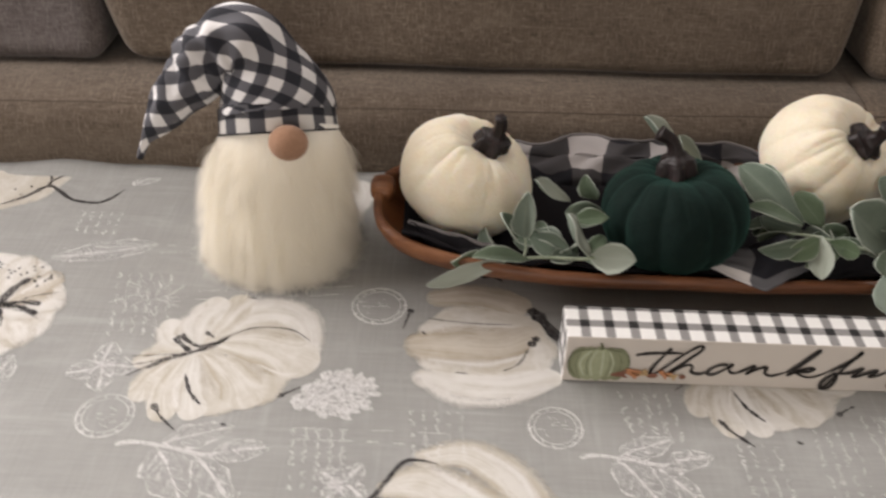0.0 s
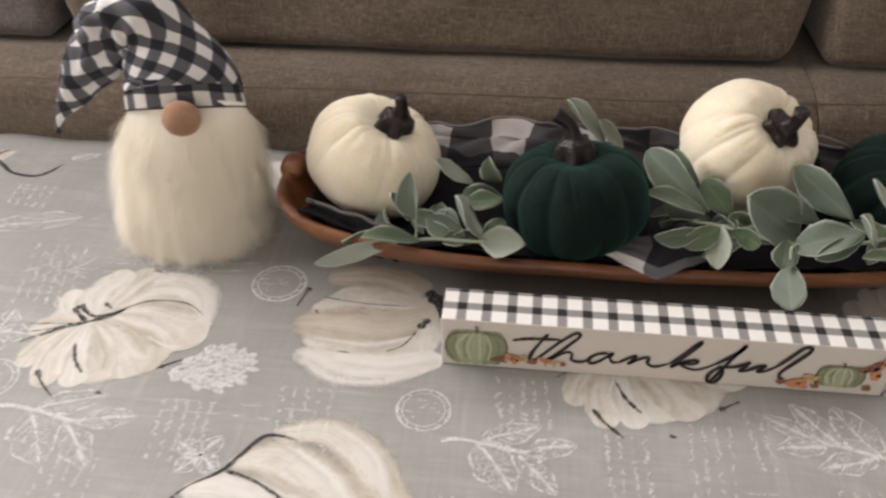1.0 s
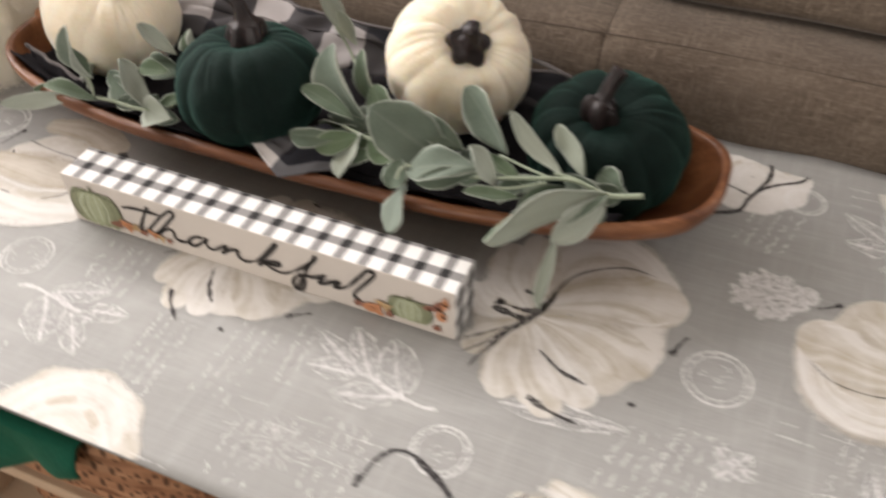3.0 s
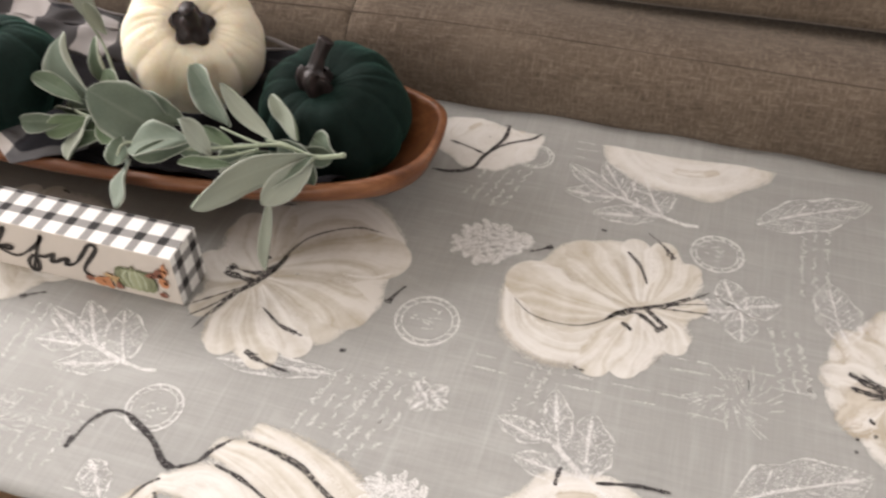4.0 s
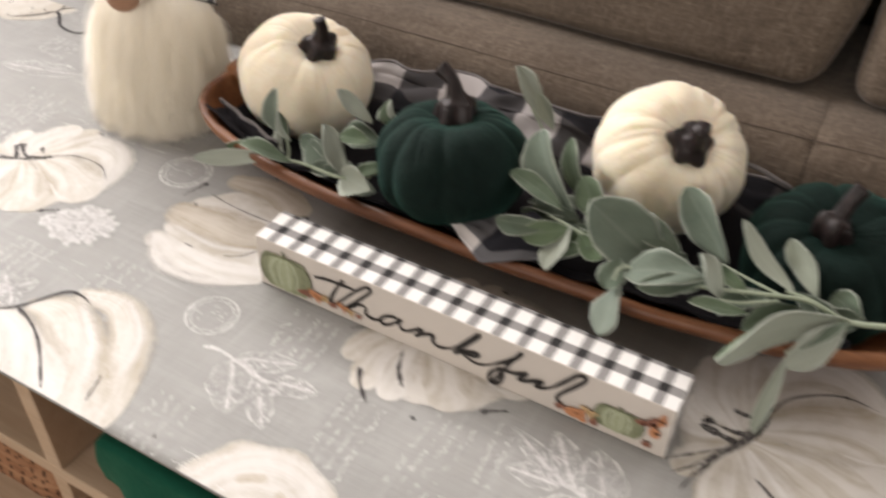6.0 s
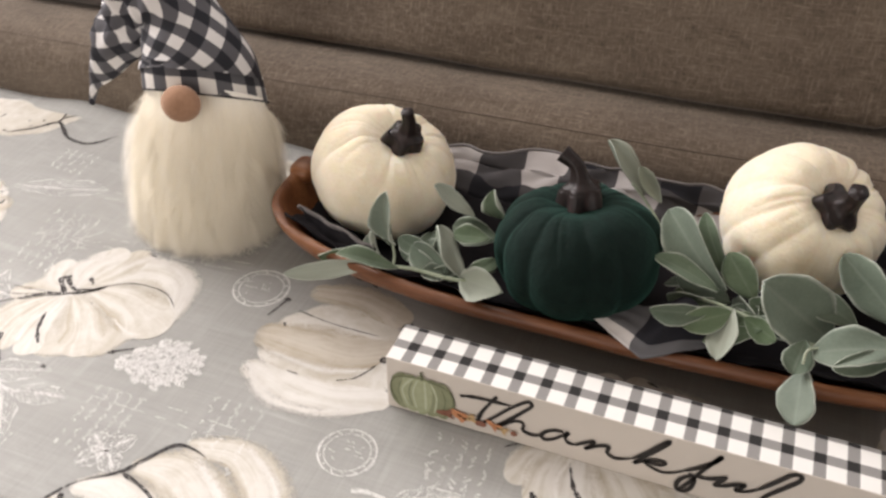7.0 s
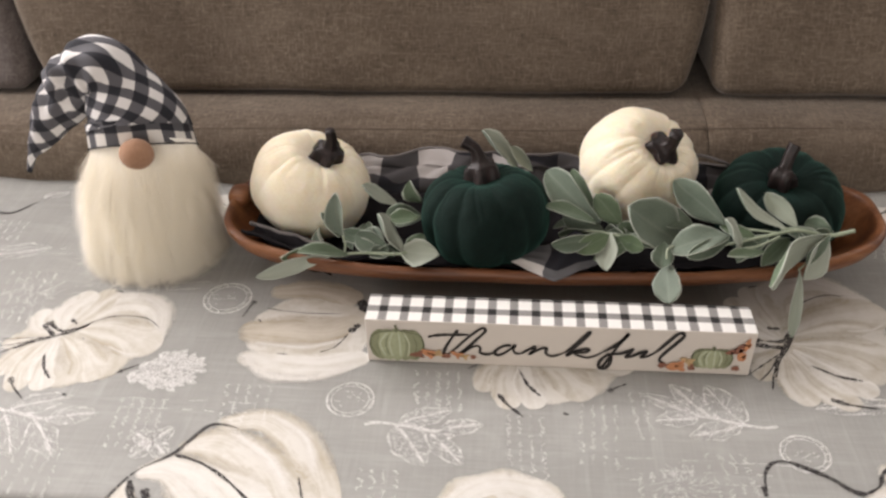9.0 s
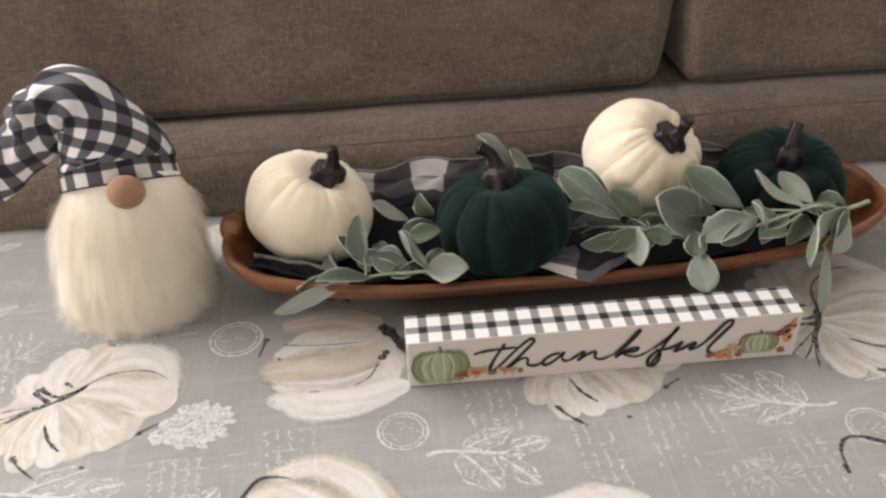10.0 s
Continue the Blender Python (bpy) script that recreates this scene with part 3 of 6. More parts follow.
pumpkin((0.3192, 0.7460, 0.5315), (0.42, -0.42, 0.80), 0.0558, 0.0470, 11, 0.064, WHITE_FELT,
        [(0.3365, 0.7230, 0.5625), (0.3430, 0.7115, 0.5840), (0.002, 0.0, -0.002), 1.08, 0.0062],
        "ivory velvet pumpkin tipped towards the front on the scarf", 14)
pumpkin((0.4448, 0.7226, 0.5055), (-0.06, -0.30, 0.95), 0.0585, 0.046, 10, 0.085, GREEN_FELT,
        [(0.4385, 0.7070, 0.5465), (0.4470, 0.7180, 0.5720), (-0.001, 0.0, 0.0), 0.80, 0.0058],
        "dark green velvet pumpkin beside the end of the bowl", 21)

# ---- sign ----
SX, SY, SL, SD, SH = 0.0885, 0.5545, 0.308, 0.0335, 0.0445
sign = thing("wooden_sign", (SX + SL / 2, SY + SD / 2, TOP), "white wooden block sign with black script and gingham edges", "sign")
SIGN_FACE = plain("cream sign paint", (0.62, 0.575, 0.525), 0.6, 0.35, 0.04, 60)
bm = bmesh.new()
box(bm, (SX, SY, TOP + 0.0004), (SX + SL, SY + SD, TOP + SH), 0.0009)
lay = bm.loops.layers.uv.verify()
for f in bm.faces:
    n = f.normal
    f.material_index = 0 if n.y < -0.7 or n.y > 0.7 else 1
    for lp in f.loops:
        p = lp.vert.co
        lp[lay].uv = (p.x - SX, p.y - SY) if abs(n.z) > 0.5 else (p.y - SY + 0.0043, p.z - TOP)
part("block", bm, [SIGN_FACE, CHECK_SIGN], sign, smooth=False)


# painted front: lettering as brush strokes, small squashes and leaves
def ribbon(bm, pts, width, plane, n=40, mat=0, taper=(0.35, 0.35), vary=0.25, seed=0.0):
    """A flat brush stroke through 2D points, laid on a plane: plane(u, v) gives a place."""
    path = smooth_path(pts, n)
    left, right = [], []
    for i, q in enumerate(path):
        a, b = path[max(i - 1, 0)], path[min(i + 1, n - 1)]
        d = np.array(b[:2]) - np.array(a[:2])
        d = d / (np.hypot(*d) + 1e-12)
        t = i / (n - 1)
        w = width * min(1, taper[0] + t * 6) * min(1, taper[1] + (1 - t) * 6) * (1 + vary * noise.noise(Vector((t * 7 + seed, seed * 3.3, 0.5))))
        w *= q[2] if len(q) > 2 else 1.0
        left.append(plane(q[0] - d[1] * w / 2, q[1] + d[0] * w / 2))
        right.append(plane(q[0] + d[1] * w / 2, q[1] - d[0] * w / 2))
    grid(bm, [left, right], mat=mat)


def blob(bm, c, rx, ry, turn, plane, mat=0, n=28, rough=0.06, seed=0.0):
    """A filled patch with an uneven outline."""
    ct, st = math.cos(radians(turn)), math.sin(radians(turn))
    vs = []
    for j in range(n):
        a = 2 * math.pi * j / n
        e = 1 + rough * noise.noise(Vector((math.cos(a) * 2 + seed, math.sin(a) * 2, seed)))
        x, y = rx * e * math.cos(a), ry * e * math.sin(a)
        vs.append(bm.verts.new(plane(c[0] + x * ct - y * st, c[1] + x * st + y * ct)))
    f = bm.faces.new(vs)
    f.material_index = mat
    return f


INK = plain("black paint", (0.022, 0.019, 0.018), 0.55, 0.4, 0.3, 90)
G4 = plain("pale green paint", (0.47, 0.51, 0.37), 0.6, vary=0.2, scale=150)
G1, G2, G3 = plain("sage paint", (0.25, 0.27, 0.165), 0.6, vary=0.3, scale=150), plain("light sage paint", (0.35, 0.38, 0.245), 0.6, vary=0.3, scale=150), plain("olive paint", (0.125, 0.14, 0.075), 0.6, vary=0.3, scale=150)
O1, O2, O3 = plain("orange paint", (0.52, 0.235, 0.115), 0.6, vary=0.3, scale=150), plain("ochre paint", (0.52, 0.36, 0.19), 0.6, vary=0.3, scale=150), plain("russet paint", (0.24, 0.105, 0.07), 0.6, vary=0.3, scale=150)


def on_sign(level):
    return lambda u, v: (SX + u, SY - 0.0004 - level * 0.00025, TOP + v)


def pen(*pts):
    """One brush stroke of the word, in millimetres from the face's lower corner."""
    global strokes
    ribbon(bm, [(x / 1000, y * 0.94 / 1000 + 0.0008) for x, y in pts], 0.00275, on_sign(1.0 + 0.2 * strokes), 26 + 7 * len(pts), taper=(0.6, 0.5), vary=0.42, seed=strokes * 2.1)
    strokes += 1


bm, strokes = bmesh.new(), 0
pen((50.5, 30), (59.5, 32.4), (70.5, 33.4), (83.5, 34.0))  # bar of the t
pen((74.8, 39), (71.5, 33), (66.5, 23), (63.3, 14), (63.5, 10.6), (65.5, 10))  # t
pen((65.5, 10), (73.5, 19), (82.5, 30.5), (91.5, 40), (95.5, 42), (96.5, 38.5), (90.5, 30), (82.0, 19), (76.5, 12.6), (79.5, 14.5), (85.5, 20), (90.5, 22), (92.7, 19.5), (92.5, 15), (95.5, 13), (100.5, 13.2), (106.5, 17))  # h
pen((117.5, 24), (112.5, 23.2), (107.5, 20), (104.5, 15.6), (106.5, 12.3), (111.5, 14.4), (117.5, 20.4), (120.5, 24), (119.3, 19), (121.3, 15.4), (125.5, 15))  # a
pen((125.5, 15), (131.5, 20), (136.5, 23.4), (135.3, 19), (132.3, 14.6), (137.5, 19), (142.5, 22), (145.7, 22), (145.5, 17), (148.3, 14.2), (152.5, 14), (160.5, 18))  # n
pen((160.5, 18), (168.0, 27.5), (174.5, 37), (178.7, 42), (178.3, 39), (171.5, 28.5), (165.0, 20), (162.3, 14.8), (168.5, 20), (176.5, 23.2), (179.7, 22.2), (176.5, 19.4), (168.5, 19), (170.5, 16), (178.5, 13.4), (185.5, 16.2), (191.5, 21))  # k
pen((191.5, 21), (198.5, 27.2), (205.5, 35), (208.7, 41), (207.5, 39), (201.5, 27), (195.5, 13), (191.0, 3.4), (189.3, 2), (188.3, 7), (190.5, 13), (195.5, 18), (197.7, 15), (196.7, 7), (193.5, 2.2), (190.0, 1.2))  # f
pen((193.5, 18.6), (200.5, 19), (206.5, 20.4), (214.5, 26))  # bar of the f
pen((214.5, 26), (211.5, 20.4), (209.3, 16), (213.5, 17), (219.5, 21.2), (224.7, 23.2), (222.5, 19), (221.5, 16.8), (226.5, 18), (232.5, 23))  # u
pen((232.5, 23), (240.5, 34.4), (246.5, 43), (250.7, 44.6), (251.7, 41), (247.5, 34), (240.5, 24), (236.3, 17), (236.3, 12.8), (239.5, 11))  # l
part("lettering", bm, INK, sign, 'black brush script reading "thankful"')


def squash(c, w, h, seed):
    bm = bmesh.new()
    for k, (dx, rw, m) in enumerate(((-0.62, 0.42, 0), (0.62, 0.42, 0), (-0.33, 0.42, 1), (0.33, 0.42, 0), (0.0, 0.34, 1))):
        blob(bm, (c[0] + dx * w / 2, c[1]), w / 2 * rw, h / 2 * (1 - 0.10 * abs(dx)), 0, on_sign(2 + 0.3 * k), m, seed=seed + k)
        ribbon(bm, [(c[0] + (dx + 0.3 * (1 if dx > 0 else -1)) * w / 2, c[1] + h * 0.32), (c[0] + (dx + 0.42 * (1 if dx > 0 else -1)) * w / 2, c[1]), (c[0] + (dx + 0.3 * (1 if dx > 0 else -1)) * w / 2, c[1] - h * 0.34)], 0.0006, on_sign(2.15 + 0.3 * k), 12, 2, seed=seed + k)
    ribbon(bm, [(c[0], c[1] + h * 0.40), (c[0] + 0.0004, c[1] + h * 0.52), (c[0] - 0.001, c[1] + h * 0.62)], 0.0018, on_sign(4), 10, 2)
    body = part("painted_squash", bm, [G1, G2, G3], sign, "sage green painted squash")
    for k, dx in enumerate((-0.55, -0.22, 0.16, 0.5)):
        bm = bmesh.new()
        ribbon(bm, [(c[0] + dx * 0.55 * w / 2, c[1] + h * 0.40), (c[0] + (dx - 0.05) * w / 2 * 1.05, c[1] + h * 0.05), (c[0] + dx * 0.8 * w / 2, c[1] - h * 0.36)], 0.0014, on_sign(3.75), 14, 0, (0.3, 0.3), 0.6, seed + k)
        part("painted_rib", bm, G4, body)
    for k, sgn in enumerate((-1, 1)):
        bm = bmesh.new()
        ribbon(bm, [(c[0], c[1] + h * 0.46), (c[0] + sgn * w * 0.40, c[1] + h * 0.34), (c[0] + sgn * w * 0.50, c[1]), (c[0] + sgn * w * 0.36, c[1] - h * 0.40)], 0.0009, on_sign(3.9), 24, 0, (0.4, 0.3), 0.8, seed + k)
        part("painted_outline", bm, G3, body)


squash((0.0250, 0.0195), 0.043, 0.034, 1.0)
squash((0.2765, 0.0175), 0.031, 0.0215, 7.0)
for (c, r, t, m) in (((0.041, 0.0105), (0.006, 0.0022), 10, O3), ((0.050, 0.0125), (0.006, 0.0034), -25, O1), ((0.057, 0.0120), (0.0045, 0.0026), 20, O2), ((0.065, 0.0100), (0.004, 0.0026), 0, O3),
                     ((0.073, 0.0125), (0.0055, 0.0018), -30, O1), ((0.079, 0.0105), (0.0045, 0.0016), -20, O2), ((0.087, 0.0095), (0.0022, 0.0022), 0, O3),
                     ((0.2385, 0.0090), (0.0034, 0.0026), 0, O3), ((0.2490, 0.0085), (0.0075, 0.0040), 10, O1), ((0.2570, 0.0150), (0.0060, 0.0024), -25, O2), ((0.2610, 0.0085), (0.0030, 0.0040), 20, O3),
                     ((0.2960, 0.0085), (0.0034, 0.0026), 0, O3), ((0.2985, 0.0210), (0.0036, 0.0050), 15, O1), ((0.2960, 0.0290), (0.0030, 0.0065), -40, O3), ((0.3010, 0.0330), (0.0022, 0.0070), -10, O1), ((0.2905, 0.0260), (0.0020, 0.0055), -70, O3)):
    bm = bmesh.new()
    blob(bm, c, r[0], r[1], t, on_sign(4.5), 0, 18, 0.35, c[0] * 90)
    if max(r) > 0.0044:
        for turn in (-38, 34):
            a = radians(t + turn)
            blob(bm, (c[0] + r[0] * 0.55 * math.cos(a), c[1] + r[0] * 0.55 * math.sin(a)), r[0] * 0.62, r[1] * 0.55, t + turn, on_sign(4.6), 0, 14, 0.4, c[0] * 70 + turn)
    part("painted_leaf", bm, m, sign)

# ---- gnome: one plain shape ----
GX, GY = -0.1440, 0.7020
rnd = random.Random(5)


def body_at(h, a):
    """A place on the furry body at height h over the table: widest at the hem, drawn in towards the hat."""
    t = max(0.0, min(1.0, h / 0.118))
    k = 0.940 + 0.050 * max(0.0, 1 - t * 1.7) - 0.150 * max(0.0, (t - 0.42) / 0.58) ** 1.2
    # the head sits a little back and to the side of the base
    return Vector((GX + 0.0015 + 0.006 * t * t + 0.0592 * k * math.cos(a), GY + 0.0125 * t * t + 0.0520 * k * math.sin(a), TOP + h))


def brim(a):
    """Height of the hat's lower edge round the head: high over the nose."""
    return 0.1066 - 0.0262 * math.sin(a) + 0.0050 * math.cos(a)


bm = bmesh.new()
rows = []
for i in range(25):
    t = i / 24
    rows.append([body_at(0.001 + (brim(a) + 0.004) * t, a) for a in (2 * math.pi * j / 48 for j in range(48))])
vs, _ = grid(bm, rows, close_u=True, mat=5)
bm.faces.new(vs[0][::-1]).material_index = 5
bm.faces.new(vs[-1]).material_index = 5


def lock(h, a, length, lift, width, curl):
    out = Vector((math.cos(a), math.sin(a), 0))
    side = Vector((-math.sin(a), math.cos(a), 0))
    prev = None
    n = 5
    for i in range(n + 1):
        t = i / n
        low = h - length * t ** 1.05
        q = body_at(max(0.0, low), a + curl * t * t * 0.9) + out * (0.0006 + lift * (1 - (1 - t) ** 1.6))
        if low < 0.0015:
            q += out * (0.0015 - low) * 0.20
            q.z = TOP + 0.0012 + 0.002 * (1 - t)
        w = width * (1 - t) ** 0.45 + 0.00003
        pair = (bm.verts.new(q - side * w), bm.verts.new(q + side * w + out * w * 0.25))
        if prev:
            f = bm.faces.new((prev[0], prev[1], pair[1], pair[0]))
            f.material_index = 0
        prev = pair


for _ in range(10000):
    a = rnd.uniform(0, 2 * math.pi)
    h = 0.003 + (brim(a) - 0.001) * rnd.random() ** 0.85
    clump = noise.noise(Vector((math.cos(a) * 5, math.sin(a) * 5, h * 9)))
    tuft = noise.noise(Vector((math.cos(a) * 16, math.sin(a) * 16, h * 14 + 7)))
    stray = rnd.random()
    lift = rnd.uniform(0.0008, 0.0050) if stray < 0.66 else rnd.uniform(0.004, 0.0145)
    lock(h, a, rnd.uniform(0.018, 0.042), lift + 0.0010 * clump + 0.0008 * tuft, rnd.uniform(0.00008, 0.00020) * (1.0 if stray < 0.66 else 0.6), 0.16 * clump + 0.12 * tuft + rnd.uniform(-0.20, 0.20))


# the hem's long fringe, and flyaways all over
for k in range(7000):
    a = rnd.uniform(0, 2 * math.pi)
    clump = noise.noise(Vector((math.cos(a) * 12, math.sin(a) * 12, 3.0)))
    if k < 4600:
        lock(rnd.uniform(0.014, 0.036), a, rnd.uniform(0.018, 0.042), rnd.uniform(0.0015, 0.0095) + 0.003 * clump, rnd.uniform(0.00009, 0.0002), 0.22 * clump + rnd.uniform(-0.15, 0.15))
    else:
        lock(rnd.uniform(0.020, brim(a) - 0.002), a, rnd.uniform(0.010, 0.026), rnd.uniform(0.007, 0.0165), rnd.uniform(0.00005, 0.00011), rnd.uniform(-0.35, 0.35))


# loose tufts whose tips run together
for _ in range(640):
    a0, h0 = rnd.uniform(0, 2 * math.pi), 0.016 + 0.090 * rnd.random()
    reach, lift0, sway = rnd.uniform(0.022, 0.042), rnd.uniform(0.004, 0.0135), rnd.uniform(-0.34, 0.34)
    for _ in range(18):
        a = a0 + rnd.gauss(0, 0.045)
        h = min(h0 + rnd.gauss(0, 0.004), brim(a) - 0.002)
        lock(h, a, reach * rnd.uniform(0.75, 1.0), lift0 * rnd.uniform(0.75, 1.1), rnd.uniform(0.00006, 0.00015), sway + (a0 - a) * 0.85)


# hat band, then the bent cone, with UV in metres
N = 72
rows = []
for i in range(9):
    t = i / 8
    rr = [(-0.1380 + (0.0480 - 0.002 * t) * math.cos(a), 0.716 + (0.0455 - 0.002 * t) * math.sin(a), TOP + brim(a) + 0.024 * t + 0.0008 * math.sin(5 * a)) for a in (2 * math.pi * j / N for j in range(N + 1))]
    rows.append(rr)
grid(bm, rows, uv=lambda i, j: (0.048 * 2 * math.pi * j / N, 0.0245 * i / 8), mat=2)
hat = [(-0.138, 0.715, TOP + 0.1250, 0.0474), (-0.139, 0.715, TOP + 0.140, 0.0445), (-0.1425, 0.714, TOP + 0.157, 0.0385), (-0.147, 0.713, TOP + 0.171, 0.0325), (-0.153, 0.712, TOP + 0.184, 0.0280),
       (-0.163, 0.711, TOP + 0.189, 0.0258), (-0.177, 0.710, TOP + 0.183, 0.0255), (-0.192, 0.709, TOP + 0.169, 0.0245), (-0.206, 0.709, TOP + 0.150, 0.0220), (-0.221, 0.710, TOP + 0.130, 0.0175), (-0.236, 0.711, TOP + 0.112, 0.0100), (-0.246, 0.712, TOP + 0.099, 0.0046), (-0.252, 0.712, TOP + 0.087, 0.0034), (-0.255, 0.712, TOP + 0.080, 0.0026)]
path = smooth_path(hat, 90)
rows, run, runs = [], 0.0, []
for i, q in enumerate(path):
    a0, b0 = path[max(i - 2, 0)], path[min(i + 2, 89)]
    d = Vector(b0[:3] - a0[:3]).normalized()
    s = d.cross(Vector((0, 1, 0))).normalized()
    u = s.cross(d)
    if i:
        run += (Vector(q[:3]) - Vector(path[i - 1][:3])).length
    runs.append(run)
    t = i / 89
    row = []
    for j in range(N + 1):
        a = math.pi / 2 + 2 * math.pi * j / N
        fold = noise.noise(Vector((math.cos(a) * 1.6, math.sin(a) * 1.6, run * 38))) * (0.05 + 0.24 * math.exp(-((t - 0.55) / 0.2) ** 2) + 0.14 * t)
        crease = 0.15 * math.sin(run * 420 + 2 * math.sin(a)) * math.exp(-((t - 0.50) / 0.13) ** 2) * max(0.0, -math.sin(a + 0.4))
        flat = 0.93 if t < 0.3 else 0.93 - 0.25 * min(1, (t - 0.3) / 0.4)
        r = q[3] * (1 + fold + crease)
        tilt = u * math.sin(a) + s * math.cos(a)
        tip = Vector((0, 0, 0.0050 * tilt.x - 0.0262 * tilt.y)) * max(0.0, 1 - i / 26)
        row.append(Vector(q[:3]) + s * math.cos(a) * r + u * math.sin(a) * r * flat + tip)
    rows.append(row)
# the cloth lies flat before it is rolled up: distance from the tip, and a fan of angles
grid(bm, rows, uv=lambda i, j: ((runs[-1] - runs[i] + 0.02) * math.sin((j / N - 0.5) * 1.35), (runs[-1] - runs[i] + 0.02) * math.cos((j / N - 0.5) * 1.35)), mat=1)
# stitched edge of the band
tube(bm, [(-0.1380 + 0.0486 * math.cos(a), 0.716 + 0.0461 * math.sin(a), TOP + brim(a) + 0.0004, 0.0007) for a in (2 * math.pi * j / 40 for j in range(41))], 120, 6, mat=4)
# nose
bmesh.ops.create_uvsphere(bm, u_segments=28, v_segments=18, radius=0.0142, matrix=Matrix.Translation((-0.1197, 0.6610, TOP + 0.1305)) @ Matrix.Diagonal((1.05, 0.92, 0.95, 1)))
for v in bm.verts[-28 * 17 - 2:]:
    for f in v.link_faces:
        f.material_index = 3
bm.normal_update()
tagged(part("gnome_doll", bm, [FUR, CHECK_HAT, CHECK_BAND, NOSE, BLACK_EDGE, FUR_BACKING]), "stuffed gnome with ivory fur, round nose and gingham hat", "doll")

# ---- checked scarf lining the bowl ----
bm = bmesh.new()
nx, prof = 120, [(-0.074, 0.0455), (-0.066, 0.040), (-0.045, 0.029), (0.0, 0.023), (0.045, 0.029), (0.066, 0.041), (0.078, 0.049), (0.084, 0.056), (0.092, 0.060), (0.101, 0.055), (0.107, 0.046)]
fine = smooth_path(prof, 44)
rows, lens = [], [0.0]
for i in range(1, 44):
    lens.append(lens[-1] + float(np.hypot(*(fine[i] - fine[i - 1]))))
for i, (y, z) in enumerate(fine):
    row = []
    for j in range(nx + 1):
        x = -0.272 + 0.507 * j / nx
        back = max(0.0, (i - 24) / 19)
        rise = 0.55 + 0.45 * math.exp(-((x + 0.07) / 0.135) ** 4)
        ends = 1 - 0.25 * (abs(x) / 0.26) ** 4
        f = noise.noise_vector(Vector((x * 15, i * 0.16, 4.2)))
        g = noise.noise(Vector((x * 42, i * 0.35, 1.1)))
        yy = y * ends + 0.019 * f.y * (0.3 + 0.35 * back) + 0.005 * g * back + 0.005 * back * math.sin(x * 95 + 2 * f.x) + (0 if back == 0 else -0.02 * back * (1 - rise))
        zz = z * (1 - back * (1 - rise) * 0.55) + (0.006 + 0.004 * back) * f.z + (0.0065 - 0.0055 * back) * g + 0.017 * (abs(x) / 0.265) ** 4
        row.append(BOWL @ Vector((x, yy, max(0.0200, zz))))
    rows.append(row)
# inside the bowl the check takes its shaded tones
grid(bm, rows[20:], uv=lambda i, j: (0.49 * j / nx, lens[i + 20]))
# the part under the sprigs is plain dark: black check and shade in one colour
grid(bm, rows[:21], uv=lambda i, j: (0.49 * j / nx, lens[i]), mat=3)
# its stitched hem runs along the highest fold
ridge = []
for j in range(8, nx - 7, 3):
    q = max((row[j] for row in rows[26:]), key=lambda p: p.z)
    ridge.append((q.x, q.y, q.z + 0.0006, 0.0008))
tube(bm, ridge, 160, 6, mat=2)
tube(bm, [(0.360, 0.775, 0.528, 0.0011), (0.379, 0.765, 0.5335, 0.0012), (0.392, 0.763, 0.531, 0.0012), (0.404, 0.766, 0.525, 0.0011), (0.418, 0.775, 0.512, 0.0010)], 30, 6, mat=2)
# a loose end lying in the bowl's end, hem upwards, shade in its colour
loose = []
for i in range(14):
    k = i / 13 * 0.9
    loose.append([(-0.030 + 0.070 * j / 29 + 0.006 * k, 0.6615 - 0.016 * j / 29 - 0.017 * k * (1 - 0.25 * j / 29) * min(1.0, 0.12 + j / 9) + 0.002 * noise.noise(Vector((j * 0.3, k * 3, 6))), 0.5120 - 0.0105 * j / 29 - (0.026 * k * k + 0.004 * k) * min(1.0, 0.12 + j / 9) + 0.003 * noise.noise(Vector((j * 0.2, k * 2, 3)))) for j in range(30)])
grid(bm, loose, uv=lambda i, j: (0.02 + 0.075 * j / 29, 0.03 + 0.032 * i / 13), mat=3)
tube(bm, [(*loose[0][j], 0.0012) for j in range(0, 30, 4)], 60, 6, mat=2)
# the corner that folds out over the rim, in the check's lit tones
rows = []
for i in range(26):
    k = i / 25
    row = []
    for j in range(36):
        t = j / 35
        reach = 0.30 + 0.70 * max(0.0, 1 - abs(t - 0.55) * 2.0)
        x = 0.190 + 0.098 * t + 0.004 * math.sin(k * 5)
        y = 0.654 - 0.049 * reach * k
        stand = math.exp(-((t - 0.64) / 0.15) ** 2) * math.exp(-((k - 0.30) / 0.28) ** 2)
        z = 0.5015 + 0.003 * math.sin(k * 2.8) + 0.021 * stand - 0.004 * k * k * reach + 0.003 * noise.noise(Vector((t * 6, k * 5, 2)))
        row.append((x, y + 0.004 * stand, max(z, 0.5002)))
    rows.append(row)
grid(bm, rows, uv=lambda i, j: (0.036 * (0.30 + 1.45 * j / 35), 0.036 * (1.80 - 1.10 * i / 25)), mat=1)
scarf = tagged(part("scarf", bm, [CHECK_SCARF_SHADED, CHECK_FLAP_LIT, HEM, SCARF_SHADED]), "black and white buffalo check scarf bunched inside the bowl", "scarf")
sol = scarf.modifiers.new("thickness", "SOLIDIFY")
sol.thickness, sol.offset = 0.0012, 0.0


